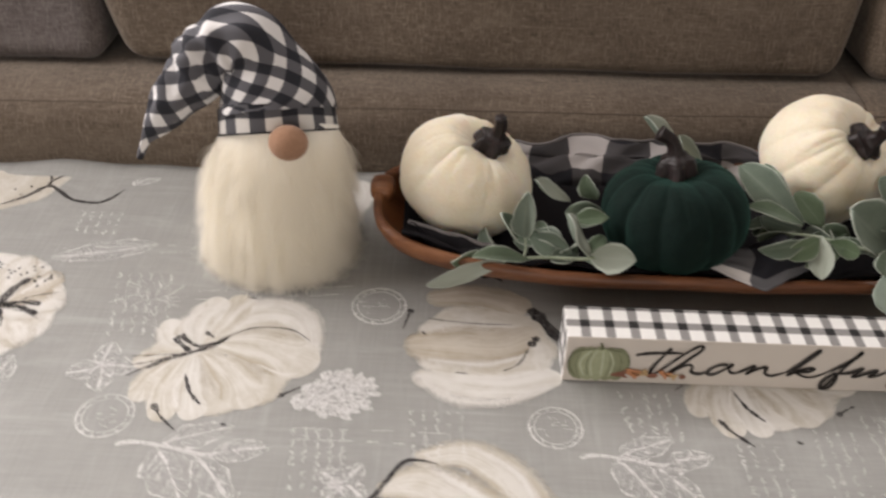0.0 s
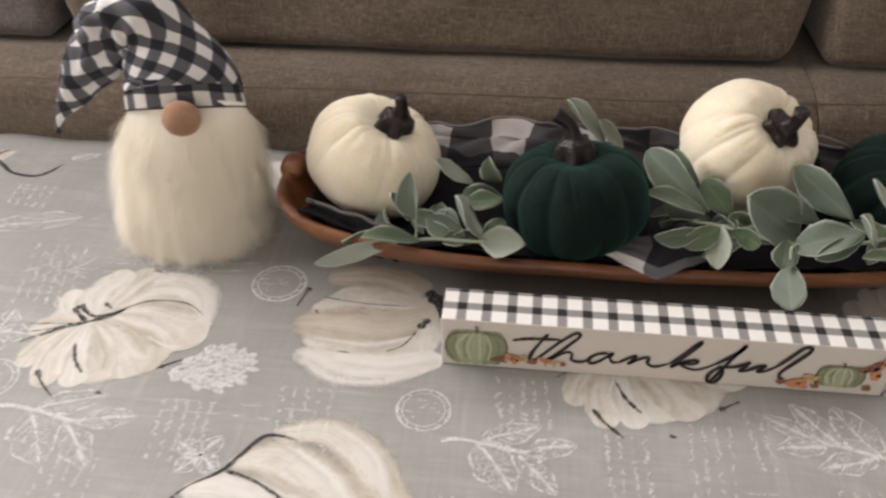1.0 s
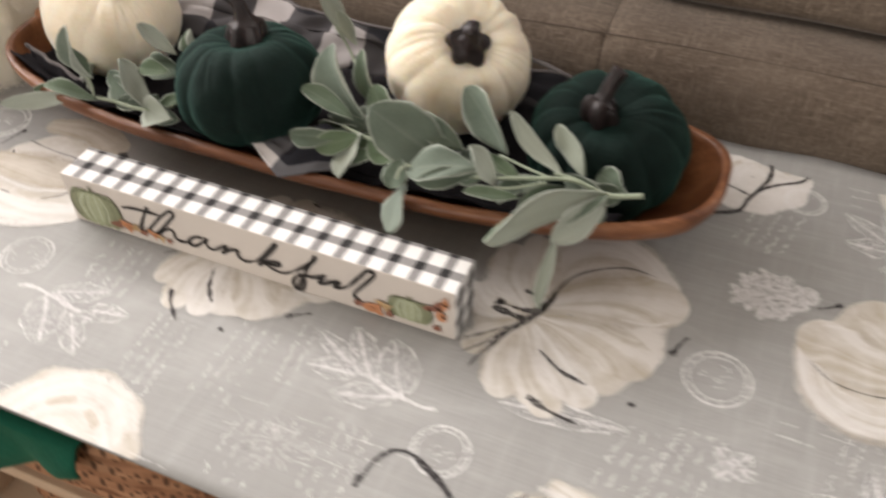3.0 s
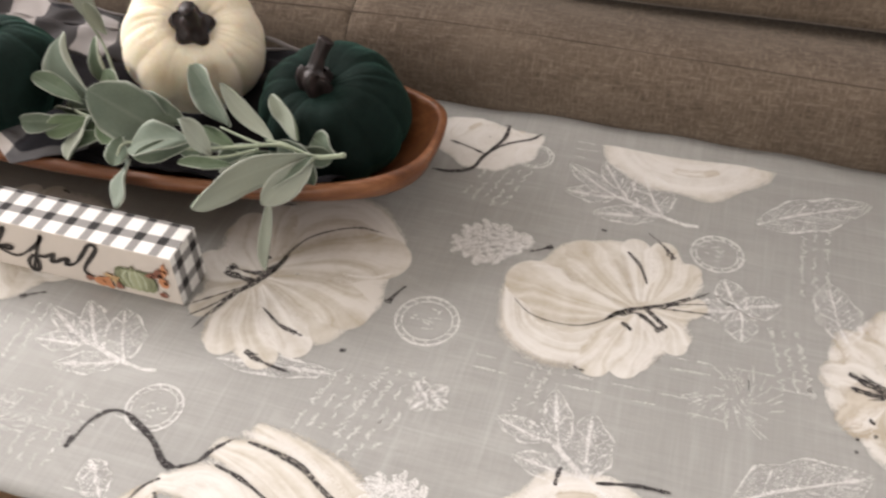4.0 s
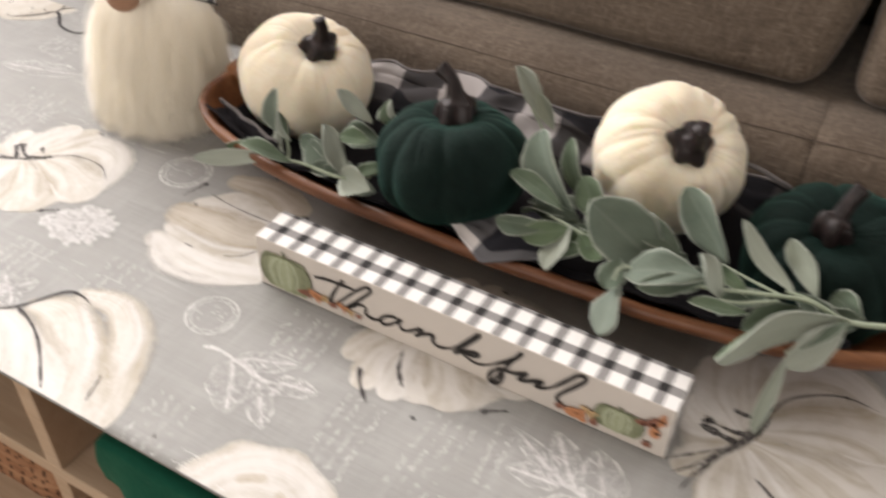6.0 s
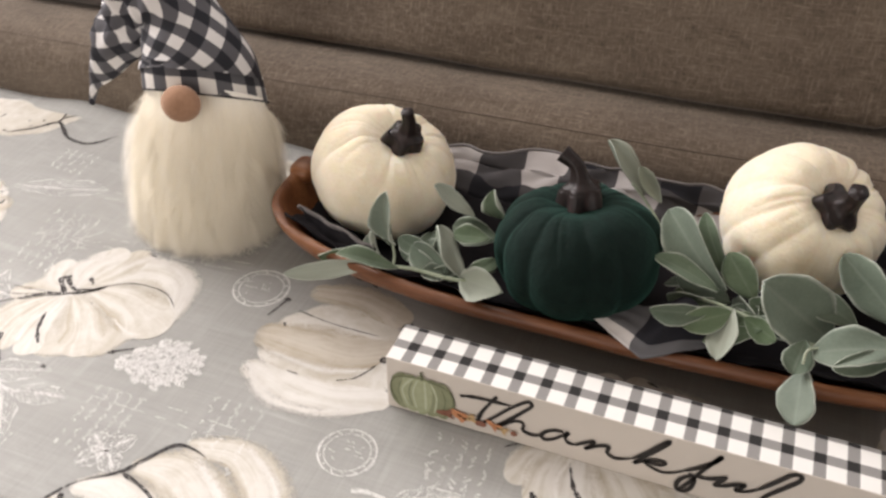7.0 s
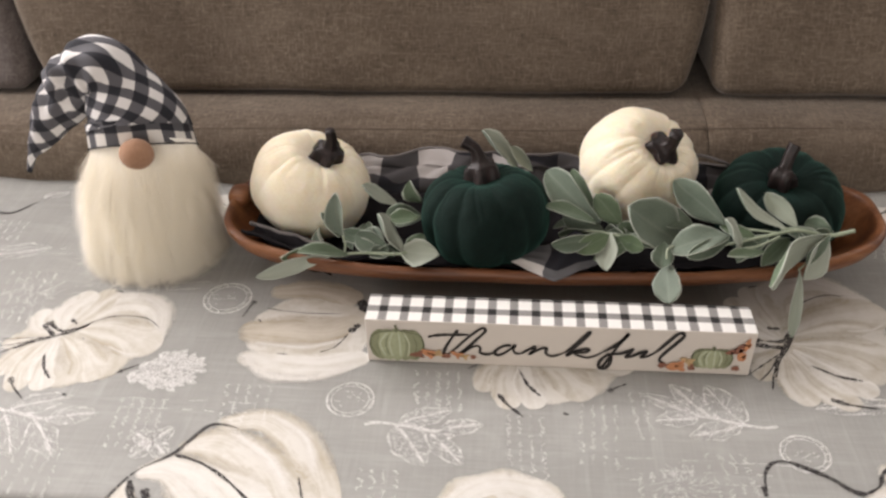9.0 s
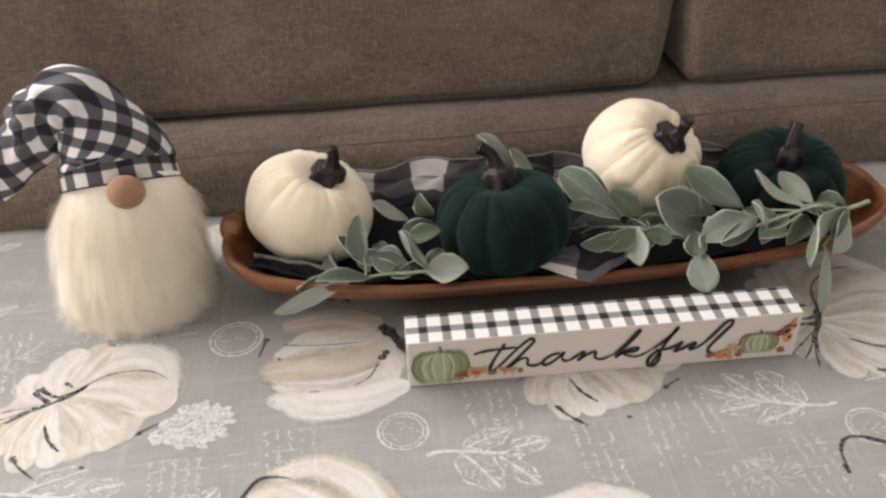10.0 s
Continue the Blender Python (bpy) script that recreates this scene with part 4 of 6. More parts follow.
# ---- sage sprigs ----
def leaf(parent, base, tip, width, roll, cup, droop, twist=0.0):
    """One thick flocked leaf from its stalk to its tip."""
    base, tip = Vector(base), Vector(tip)
    d, s, u = axes(tip - base, (0.12, -0.72, 0.68))
    # s lies across the blade, u is its face
    if isinstance(roll, tuple):
        u = Vector(roll)
        u = (u - d * u.dot(d)).normalized()
        s = d.cross(u)
        roll = 1.0
    else:
        q = Matrix.Rotation(radians(roll), 3, d)
        s, u = q @ s, q @ u
        u = -u if u.dot(Vector((0.1, -0.7, 0.7))) < 0 else u
    if width < 0:
        s, u, width = -s, -u, -width
        cup = -cup
    long = (tip - base).length
    nl, nw = 16, 8
    top, bot = [], []
    for i in range(nl + 1):
        t = 0.45 * i / nl + 0.275 * (1 - math.cos(math.pi * i / nl))
        shape = max(0.07, math.sin(math.pi * min(1.0, t ** 1.30)) ** 0.60) if i < nl else 0.05
        half = width * 0.52 * shape * (1 + 0.022 * math.sin(i * 1.7 + long * 900) + 0.012 * math.sin(i * 4.1))
        arch = droop * long * (4 * t * (1 - t))
        a, b = [], []
        for j in range(nw + 1):
            x = 2 * j / nw - 1
            wave = 0.07 * width * math.sin(t * 8 + 3 * x + roll) * abs(x)
            st, ut = s * math.cos(twist * (t - 0.4)) + u * math.sin(twist * (t - 0.4)), u * math.cos(twist * (t - 0.4)) - s * math.sin(twist * (t - 0.4))
            p = base + d * (long * t) + st * (half * x) + ut * (arch + cup * half * x * x - 0.08 * half * math.exp(-(x * 5) ** 2) + wave)
            th = 0.0007 * (1 - 0.6 * abs(x)) + 0.00022
            a.append(p + u * th)
            b.append(p - u * th)
        top.append(a)
        bot.append(b)
    bm = bmesh.new()
    rows = [a + b[::-1] for a, b in zip(top, bot)]
    m = 2 * (nw + 1)
    vs, _ = grid(bm, rows, close_u=True, uv=lambda i, j: ((j % m if j % m <= nw else 2 * nw + 1 - j % m) / nw, i / nl + (0 if j % m <= nw else 2)))
    bm.faces.new(vs[0][::-1])
    bm.faces.new(vs[-1])
    bmesh.ops.recalc_face_normals(bm, faces=bm.faces[:])
    return part("leaf", bm, LEAF, parent)


def sprig(label, stems, leaves, seed, under):
    r = random.Random(seed)
    limb = None
    root = thing("sage_sprig", leaves[0][0], label, "foliage", "sage sprigs in the bowl")
    for pts in stems:
        bm = bmesh.new()
        tube(bm, [(*q[:3], q[3] * 0.8) for q in pts], 40, 8, wob=0.08)
        made = part("stem", bm, LEAF_STEM, root, "pale flocked stem")
        limb = limb or made
    # smaller leaves tucked in below the stem
    path = smooth_path(stems[0], 30)
    for k in range(under):
        q = path[r.randrange(2, 28)]
        base = Vector(q[:3]) + Vector((0, r.uniform(0.004, 0.016), -0.006))
        way = Vector((r.uniform(-1, 1), r.uniform(-0.5, 0.8), r.uniform(-0.6, 0.1))).normalized()
        tip = base + way * r.uniform(0.022, 0.036)
        tip.z = max(tip.z, 0.5015)
        leaf(limb, base, tip, r.uniform(0.011, 0.018), r.uniform(-50, 50), r.uniform(0.2, 1.1), r.uniform(0, 0.14), r.uniform(-0.7, 0.7))
    for base, tip, width, roll in leaves:
        leaf(limb, base, tip, width, roll, r.uniform(0.1, 1.15), r.uniform(-0.03, 0.14), r.uniform(-0.7, 0.7))
    return root


# a leaf: foot, tip, width (negative: its pale underside shows) and the way it faces
LEFT = [
    ((0.0500, 0.6335, 0.5000), (-0.0137, 0.6060, 0.4935), -0.0130, (0.23, -0.73, 0.65)),
    ((0.0640, 0.6300, 0.5030), (0.0200, 0.6230, 0.5085), 0.0125, (0.0, -0.50, 0.86)),
    ((0.0600, 0.6360, 0.5180), (0.0580, 0.6280, 0.5665), 0.0170, (-0.30, -0.90, 0.25)),
    ((0.0540, 0.6400, 0.5140), (0.0410, 0.6400, 0.5390), 0.0110, 30),
    ((0.0990, 0.6900, 0.5170), (0.0690, 0.6870, 0.5390), -0.0130, (0.60, -0.45, 0.65)),
    ((0.1260, 0.6620, 0.5230), (0.0925, 0.6640, 0.5240), 0.0200, (0.0, -0.80, 0.60)),
    ((0.1240, 0.6500, 0.5310), (0.0980, 0.6480, 0.5290), 0.0140, (-0.2, -0.6, 0.75)),
]
LEFT_LOW = [
    ((0.1110, 0.6340, 0.5040), (0.0902, 0.6380, 0.5410), -0.0180, (0.93, -0.25, 0.30)),
    ((0.1110, 0.6330, 0.5060), (0.1435, 0.6205, 0.5130), -0.0230, (-0.40, -0.75, 0.52)),
    ((0.0980, 0.6380, 0.5030), (0.0670, 0.6500, 0.5100), 0.0195, (-0.25, -0.70, 0.65)),
    ((0.1215, 0.6920, 0.5190), (0.1105, 0.6990, 0.5375), 0.0155, (-0.50, -0.70, 0.50)),
    ((0.0850, 0.6500, 0.5000), (0.0520, 0.6600, 0.5060), 0.0140, (0.1, -0.6, 0.8)),
]
MID = [
    ((0.2070, 0.7790, 0.5070), (0.1715, 0.7940, 0.5400), -0.0165, (0.55, -0.55, 0.60)),
    ((0.2220, 0.7650, 0.5120), (0.2000, 0.7750, 0.5330), -0.0120, (0.2, -0.75, 0.6)),
    ((0.2800, 0.6640, 0.5220), (0.2330, 0.7050, 0.5475), 0.0260, (-0.53, -0.61, 0.59)),
    ((0.2790, 0.6880, 0.5150), (0.2560, 0.7120, 0.5460), 0.0160, (-0.40, -0.80, 0.40)),
    ((0.2995, 0.6700, 0.5140), (0.2765, 0.6880, 0.5350), 0.0210, (-0.35, -0.62, 0.70)),
    ((0.2875, 0.6460, 0.5230), (0.2835, 0.6150, 0.5055), -0.0185, (-0.55, -0.50, 0.67)),
    ((0.2865, 0.6450, 0.5215), (0.2580, 0.6300, 0.5140), 0.0170, (0.35, -0.70, 0.62)),
]
MID_LOW = [
    ((0.2750, 0.6560, 0.5250), (0.2320, 0.6620, 0.5380), 0.0150, 30),
    ((0.2730, 0.6400, 0.5220), (0.2370, 0.6320, 0.5190), 0.0140, -20),
    ((0.2940, 0.6450, 0.5190), (0.3150, 0.6350, 0.5150), 0.0140, 10),
    ((0.3060, 0.6400, 0.5170), (0.2730, 0.6250, 0.5090), 0.0120, 20),
    ((0.2850, 0.6700, 0.5080), (0.2480, 0.6720, 0.5200), 0.0180, (-0.2, -0.7, 0.65)),
    ((0.3200, 0.6620, 0.5070), (0.2950, 0.6640, 0.5190), 0.0150, (-0.1, -0.8, 0.6)),
]
RIGHT = [
    ((0.3500, 0.6560, 0.5060), (0.2990, 0.6390, 0.5530), 0.0400, (0.25, -0.72, 0.62)),
    ((0.3600, 0.6560, 0.5230), (0.3210, 0.6650, 0.5380), 0.0180, (-0.2, -0.75, 0.6)),
    ((0.3870, 0.6680, 0.5190), (0.3445, 0.6995, 0.5445), 0.0250, (-0.62, -0.62, 0.45)),
    ((0.3810, 0.6270, 0.5360), (0.3335, 0.6210, 0.5230), 0.0250, (0.0, -0.40, 0.91)),
    ((0.3820, 0.6280, 0.5320), (0.3455, 0.6095, 0.5260), 0.0140, (-0.30, -0.75, 0.50)),
    ((0.3920, 0.6310, 0.5220), (0.3748, 0.6290, 0.5505), -0.0150, (0.83, -0.41, 0.37)),
    ((0.3315, 0.6200, 0.5140), (0.3335, 0.5905, 0.4925), 0.0240, (-0.66, -0.45, 0.60)),
    ((0.3290, 0.6250, 0.5290), (0.3260, 0.6100, 0.5140), 0.0180, 10),
]
FAR = [
    ((0.4315, 0.6500, 0.5290), (0.3893, 0.6640, 0.5590), -0.0130, (0.45, -0.45, 0.78)),
    ((0.4450, 0.6600, 0.5250), (0.4190, 0.6800, 0.5455), -0.0165, (-0.62, -0.70, 0.35)),
    ((0.4370, 0.6520, 0.5185), (0.4110, 0.6260, 0.5075), 0.0160, (-0.10, -0.79, 0.61)),
    ((0.4110, 0.6250, 0.5220), (0.3780, 0.6120, 0.5270), 0.0100, 30),
    ((0.4630, 0.6440, 0.5290), (0.4055, 0.5785, 0.5215), -0.0260, (0.92, -0.36, 0.15)),
    ((0.4630, 0.6440, 0.5260), (0.4400, 0.6060, 0.5095), -0.0200, (0.60, -0.50, 0.60)),
    ((0.4650, 0.6400, 0.5300), (0.4430, 0.6150, 0.5170), 0.0100, 30),
    ((0.4400, 0.6200, 0.5080), (0.4390, 0.5975, 0.4555), -0.0095, (0.0, -0.85, 0.50)),
    ((0.4080, 0.6400, 0.5210), (0.3780, 0.6500, 0.5300), 0.0100, 10),
]
sprig("grey-green flocked sage sprig lying over the bowl rim", [
    [(0.020, 0.650, 0.500, 0.0013), (0.045, 0.634, 0.500, 0.0014), (0.075, 0.632, 0.504, 0.0016), (0.110, 0.630, 0.506, 0.0017), (0.130, 0.640, 0.508, 0.0017)],
    [(0.060, 0.631, 0.503, 0.0013), (0.061, 0.632, 0.512, 0.0012), (0.060, 0.632, 0.522, 0.0010)]], LEFT + LEFT_LOW, 2, 10)
sprig("grey-green flocked sage sprig between green and ivory pumpkins", [
    [(0.258, 0.664, 0.511, 0.0012), (0.275, 0.650, 0.521, 0.0016), (0.297, 0.646, 0.519, 0.0017), (0.330, 0.640, 0.515, 0.0017), (0.350, 0.645, 0.512, 0.0017)],
    [(0.197, 0.775, 0.518, 0.0014), (0.215, 0.765, 0.505, 0.0015), (0.235, 0.745, 0.490, 0.0016)]], MID + MID_LOW, 9, 14)
sprig("grey-green flocked sage sprig with its cut stem over the bowl end", [
    [(0.486, 0.6465, 0.5315, 0.0023), (0.464, 0.643, 0.528, 0.0020), (0.440, 0.645, 0.531, 0.0018), (0.410, 0.640, 0.527, 0.0017), (0.380, 0.632, 0.524, 0.0016), (0.345, 0.628, 0.524, 0.0014), (0.325, 0.630, 0.520, 0.0012)],
    [(0.427, 0.648, 0.530, 0.0010), (0.440, 0.646, 0.532, 0.0012), (0.456, 0.643, 0.530, 0.0013)],
    [(0.385, 0.660, 0.524, 0.0010), (0.405, 0.652, 0.526, 0.0012), (0.425, 0.645, 0.528, 0.0013)],
    [(0.466, 0.641, 0.529, 0.0011), (0.452, 0.628, 0.520, 0.0011), (0.439, 0.620, 0.508, 0.0010)],
    [(0.390, 0.622, 0.527, 0.0010), (0.405, 0.628, 0.526, 0.0012), (0.425, 0.640, 0.528, 0.0012)],
    [(0.330, 0.612, 0.522, 0.0010), (0.332, 0.620, 0.527, 0.0011), (0.345, 0.628, 0.525, 0.0012)]], RIGHT + FAR, 4, 8)

# ---- basket and folded green cloth on the bench's shelf ----
def basket_material():
    k = Mat("woven bark", 0.75, spec=0.25)
    co = k.coord()
    f = k.noise(k.scaled(co, (14, 30, 160)), 1, 4, 0.6, 0.5)
    g = k.noise(co, 30, 3)
    c = k.ramp(f, (0.30, (0.16, 0.072, 0.036)), (0.46, (0.34, 0.175, 0.095)), (0.7, (0.46, 0.27, 0.155)))
    c = k.mix(k.math("MULTIPLY", k.ramp(g, (0.5, 0.0), (0.75, 1.0)), 0.45), c, (0.16, 0.085, 0.045))
    # rows of small gaps between the strands
    p = split(k, co)
    across = k.math("SINE", k.math("MULTIPLY", k.math("ADD", p[0], p[1]), 420))
    up = k.math("SINE", k.math("MULTIPLY", p[2], 560))
    gaps = k.ramp(k.math("MULTIPLY", across, up), (0.42, 0.0), (0.60, 1.0))
    c = k.mix(k.math("MULTIPLY", gaps, 0.8), c, (0.05, 0.024, 0.013))
    return k.end(c, normal=k.bump(f, 0.8, 0.003))


BARK = basket_material()
DARK = plain("dark lining cloth", (0.018, 0.016, 0.018), 0.9)
GREEN_CLOTH = velvet("bright green cloth", (0.004, 0.058, 0.036), (0.008, 0.090, 0.055), 0.15, (0.4, 0.9, 0.6), 300)


def basket(x0, x1, y0, y1, z0, z1, label, lined):
    root = thing("woven_basket", ((x0 + x1) / 2, (y0 + y1) / 2, z0), label, "basket", "baskets in the bench")
    cx, cy, hx, hy = (x0 + x1) / 2, (y0 + y1) / 2, (x1 - x0) / 2, (y1 - y0) / 2

    def ring(k, z, n=80):
        out = []
        for j in range(n):
            a = 2 * math.pi * j / n
            ca, sa = math.cos(a), math.sin(a)
            w = 0.0012 * math.sin(9 * a * 2 + z * 300)
            out.append((cx + (hx - k + w) * math.copysign(abs(ca) ** 0.5, ca), cy + (hy - k + w) * math.copysign(abs(sa) ** 0.5, sa), z))
        return out
    bm = bmesh.new()
    lv = []
    n = 22
    for i in range(n + 1):
        t = i / n
        lv.append((0.004 * (1 - t) + 0.002 * math.cos(i * math.pi), z0 + (z1 - z0) * t))
    lv += [(0.006, z1 + 0.003), (0.011, z1)] + [(0.012 + 0.004 * t, z1 - (z1 - z0 - 0.01) * t) for t in (0.2, 0.5, 0.8, 1.0)]
    vs, _ = grid(bm, [ring(*q) for q in lv], close_u=True)
    bm.faces.new(vs[0][::-1])
    bm.faces.new(vs[-1])
    part("shell", bm, BARK, root)
    if lined:
        bm = bmesh.new()
        rows = [ring(0.014, z1 - 0.004), ring(0.03, z1 - 0.006), ring(0.06, z1 - 0.012)]
        vs, _ = grid(bm, rows, close_u=True)
        bm.faces.new(vs[-1])
        part("lining", bm, DARK, root, "dark cloth lining")
    return root


basket(0.040, 0.292, 0.4105, 0.70, 0.3335, 0.414, "brown woven bark basket with a dark lining on the shelf", True)
basket(0.015, 0.290, 0.430, 0.72, 0.1835, 0.285, "brown woven bark basket on the lower shelf", False)
basket(-0.310, -0.035, 0.430, 0.72, 0.1835, 0.285, "brown woven bark basket on the lower shelf", False)
bm = bmesh.new()
rows = []
for i in range(40):
    s = i / 39
    row = []
    for j in range(40):
        t = j / 39
        x = 0.068 + 0.135 * t
        drop = 0.072 - 0.05 * abs(t - 0.30) ** 0.8 * 1.3
        fx = 0.006 * math.sin(t * 11 + 1.0) + 0.003 * noise.noise(Vector((t * 6, s * 3, 1)))
        if s < 0.5:
            y, z = 0.4045 + 0.10 * (1 - s * 2), 0.4205 + 0.002 * math.sin(t * 7)
        else:
            k = (s - 0.5) * 2
            y, z = 0.4030 + fx * k - 0.004 * math.sin(k * 2.4), 0.4205 + 0.002 * math.sin(t * 7) - max(0.012, drop) * k
        row.append((x + 0.004 * math.sin(s * 5) * (1 - t), y, z))
    rows.append(row)
grid(bm, rows)
green = tagged(part("green_cloth", bm, GREEN_CLOTH), "green satin cloth hanging over the basket edge", "cloth")
sol = green.modifiers.new("thickness", "SOLIDIFY")
sol.thickness = 0.0016


# ---- print on the tablecloth: thin paint on the weave ----
def print_material(name, base, shade, light, reach=0.30):
    """Brushed paint: streaks along each lobe, with a dry, broken edge."""
    k = Mat(name, 0.6, spec=0.25)
    uv = k.coord("UV")
    co = k.coord()
    shift = k.node("ShaderNodeVectorMath", operation="MULTIPLY_ADD")
    k.put(shift.inputs[0], co)
    shift.inputs[1].default_value = (9, 9, 0)
    k.put(shift.inputs[2], k.scaled(uv, (5.5, 1.2, 1)))
    st = k.noise(shift.outputs[0], 1.0, 5, 0.62, 0.5)
    blot = k.noise(co, 70, 4, 0.65)
    weave = k.noise(k.scaled(co, (60, 700, 1)), 1, 2)
    u = split(k, uv)
    side = k.math("MULTIPLY", k.math("SUBTRACT", 0.5, k.math("ABSOLUTE", k.math("SUBTRACT", u[0], 0.5))), 2.0)
    round_off = k.math("MULTIPLY", k.math("SUBTRACT", k.math("MINIMUM", side, 0.6), 0.40), 0.22)
    tone = k.math("ADD", k.math("ADD", k.math("MULTIPLY", st, 0.68), k.math("MULTIPLY", blot, 0.32)), round_off)
    c = k.ramp(tone, (0.37, shade), (0.49, base), (0.61, light))
    c = k.mix(k.math("MULTIPLY", weave, 0.10), c, shade)
    tip = k.math("MULTIPLY", k.math("SUBTRACT", 1.0, u[1]), 3.0)
    near = k.math("ADD", k.math("MINIMUM", side, tip), k.math("MULTIPLY", k.math("SUBTRACT", k.noise(co, 190, 4, 0.75), 0.5), 0.55))
    k.put(k.b.inputs["Alpha"], k.stipple(k.ramp(near, (0.0, 0.0), (reach, 1.0))))
    return k.end(c, normal=k.bump(weave, 0.2, 0.0005))


def worn_material(name, colour, cover, scale, most=1.0):
    """Paint that lets the weave through where it is thin."""
    k = Mat(name, 0.7, spec=0.2)
    co = k.coord()
    f = k.noise(co, scale, 4, 0.7)
    weave = k.noise(k.scaled(co, (90, 900, 1)), 1, 2)
    a = k.ramp(k.math("ADD", k.math("MULTIPLY", f, 0.7), k.math("MULTIPLY", weave, 0.3)), (cover - 0.12, 0.0), (cover + 0.10, most))
    k.put(k.b.inputs["Alpha"], k.stipple(a))
    return k.end(colour)


CREAM = print_material("cream print", (0.4816, 0.4595, 0.4065), (0.3932, 0.3534, 0.2828), (0.5876, 0.5743, 0.539), 0.36)
BEIGE = print_material("beige print", (0.433, 0.3932, 0.3269), (0.349, 0.3048, 0.2342), (0.5081, 0.4771, 0.4153), 0.36)
PALE = print_material("pale print", (0.539, 0.5257, 0.4904), (0.433, 0.402, 0.3446), (0.6141, 0.6053, 0.5788), 0.36)
BLACK_PRINT = worn_material("charcoal print", (0.036, 0.033, 0.034), 0.415, 420, 0.96)
WHITE_PRINT = worn_material("white print", (0.6486, 0.6486, 0.6392), 0.42, 200, 0.80)
FAINT_PRINT = worn_material("faded white print", (0.65, 0.65, 0.64), 0.44, 200, 0.45)
BRUSH = print_material("white brush work", (0.5876, 0.5743, 0.5434), (0.5169, 0.4948, 0.4506), (0.6318, 0.6229, 0.5964), 0.95)
WASH = worn_material("thin white wash", (0.62, 0.62, 0.61), 0.47, 110, 0.17)
PRINTS = [CREAM, BEIGE, PALE, BLACK_PRINT, WHITE_PRINT, FAINT_PRINT, BRUSH, WASH]
FRONT, BACK = CY0 + 0.0006, CY1 - 0.008


def on_cloth(level):
    return lambda u, v: (u, v, TOP + 0.00025 + level * 0.00002)


def trim(bm):
    """Cut a print off at the cloth's edges."""
    for y, slope, up in ((FRONT, 0.0, 1), (BACK, SKEW, -1)):
        bmesh.ops.bisect_plane(bm, geom=bm.verts[:] + bm.edges[:] + bm.faces[:], plane_co=(0.3, y, 0), plane_no=(up * slope, -up, 0), clear_outer=True)


def lobe(bm, spine, level, mat, seed, ends=0.0):
    """One painted lobe: a fat bent stroke with round ends; spine gives x, y and half width."""
    n, m = 30, 10
    path = smooth_path(spine, n)
    for step in (1, -1):
        end = 0 if step == 1 else len(path) - 1
        d = path[end][:2] - path[end + step][:2]
        d = d / (np.hypot(*d) + 1e-9)
        caps = [(*(path[end][:2] + d * path[end][2] * 0.99 * math.sin(a)), max(0.0003, path[end][2] * math.cos(a))) for a in (0.35, 0.7, 1.0, 1.25, 1.45, 1.56)]
        path = list(path) + [np.array(c) for c in caps] if end else [np.array(c) for c in caps[::-1]] + list(path)
        n = len(path)
    rows = []
    for i, q in enumerate(path):
        d = path[min(i + 1, n - 1)][:2] - path[max(i - 1, 0)][:2]
        d = d / (np.hypot(*d) + 1e-9)
        row = []
        for j in range(m + 1):
            x = 2 * j / m - 1
            e = 1 + 0.10 * noise.noise(Vector((i * 0.16 + seed, math.copysign(2.0, x) + seed, 0.3))) * abs(x)
            row.append(on_cloth(level)(q[0] - d[1] * q[2] * x * e, q[1] + d[0] * q[2] * x * e))
        rows.append(row)
    grid(bm, rows, uv=lambda i, j: (0.5 + (j / m - 0.5) * (1.0 if ends else min(1.0, 2.4 * (1 - i / (n - 1)))), 0.45 + 0.55 * max(0.0, 1 - 2 * i / (n - 1), (2 * i / (n - 1) - 1) * ends)), mat=mat)


def disc(bm, c, rx, ry, turn, level, mat, seed, wob=0.10):
    """The body of a pumpkin: an uneven oval of paint."""
    ct, st = math.cos(radians(turn)), math.sin(radians(turn))
    rows = []
    for i in range(9):
        t = max(0.02, i / 8)
        row = []
        for j in range(48):
            a = 2 * math.pi * j / 48
            e = t * (1 + wob * noise.noise(Vector((math.cos(a) * 1.8 + seed, math.sin(a) * 1.8, seed))) + 0.03 * math.cos(9 * a))
            x, y = rx * e * math.cos(a), ry * e * math.sin(a)
            row.append(on_cloth(level)(c[0] + x * ct - y * st, c[1] + x * st + y * ct))
        rows.append(row)
    grid(bm, rows, close_u=True, uv=lambda i, j: (0.5, 0.93 * i / 8), mat=mat)


def add_print(name, bm, label=""):
    trim(bm)
    return part(name, bm, PRINTS, tablecloth, label, smooth=False)


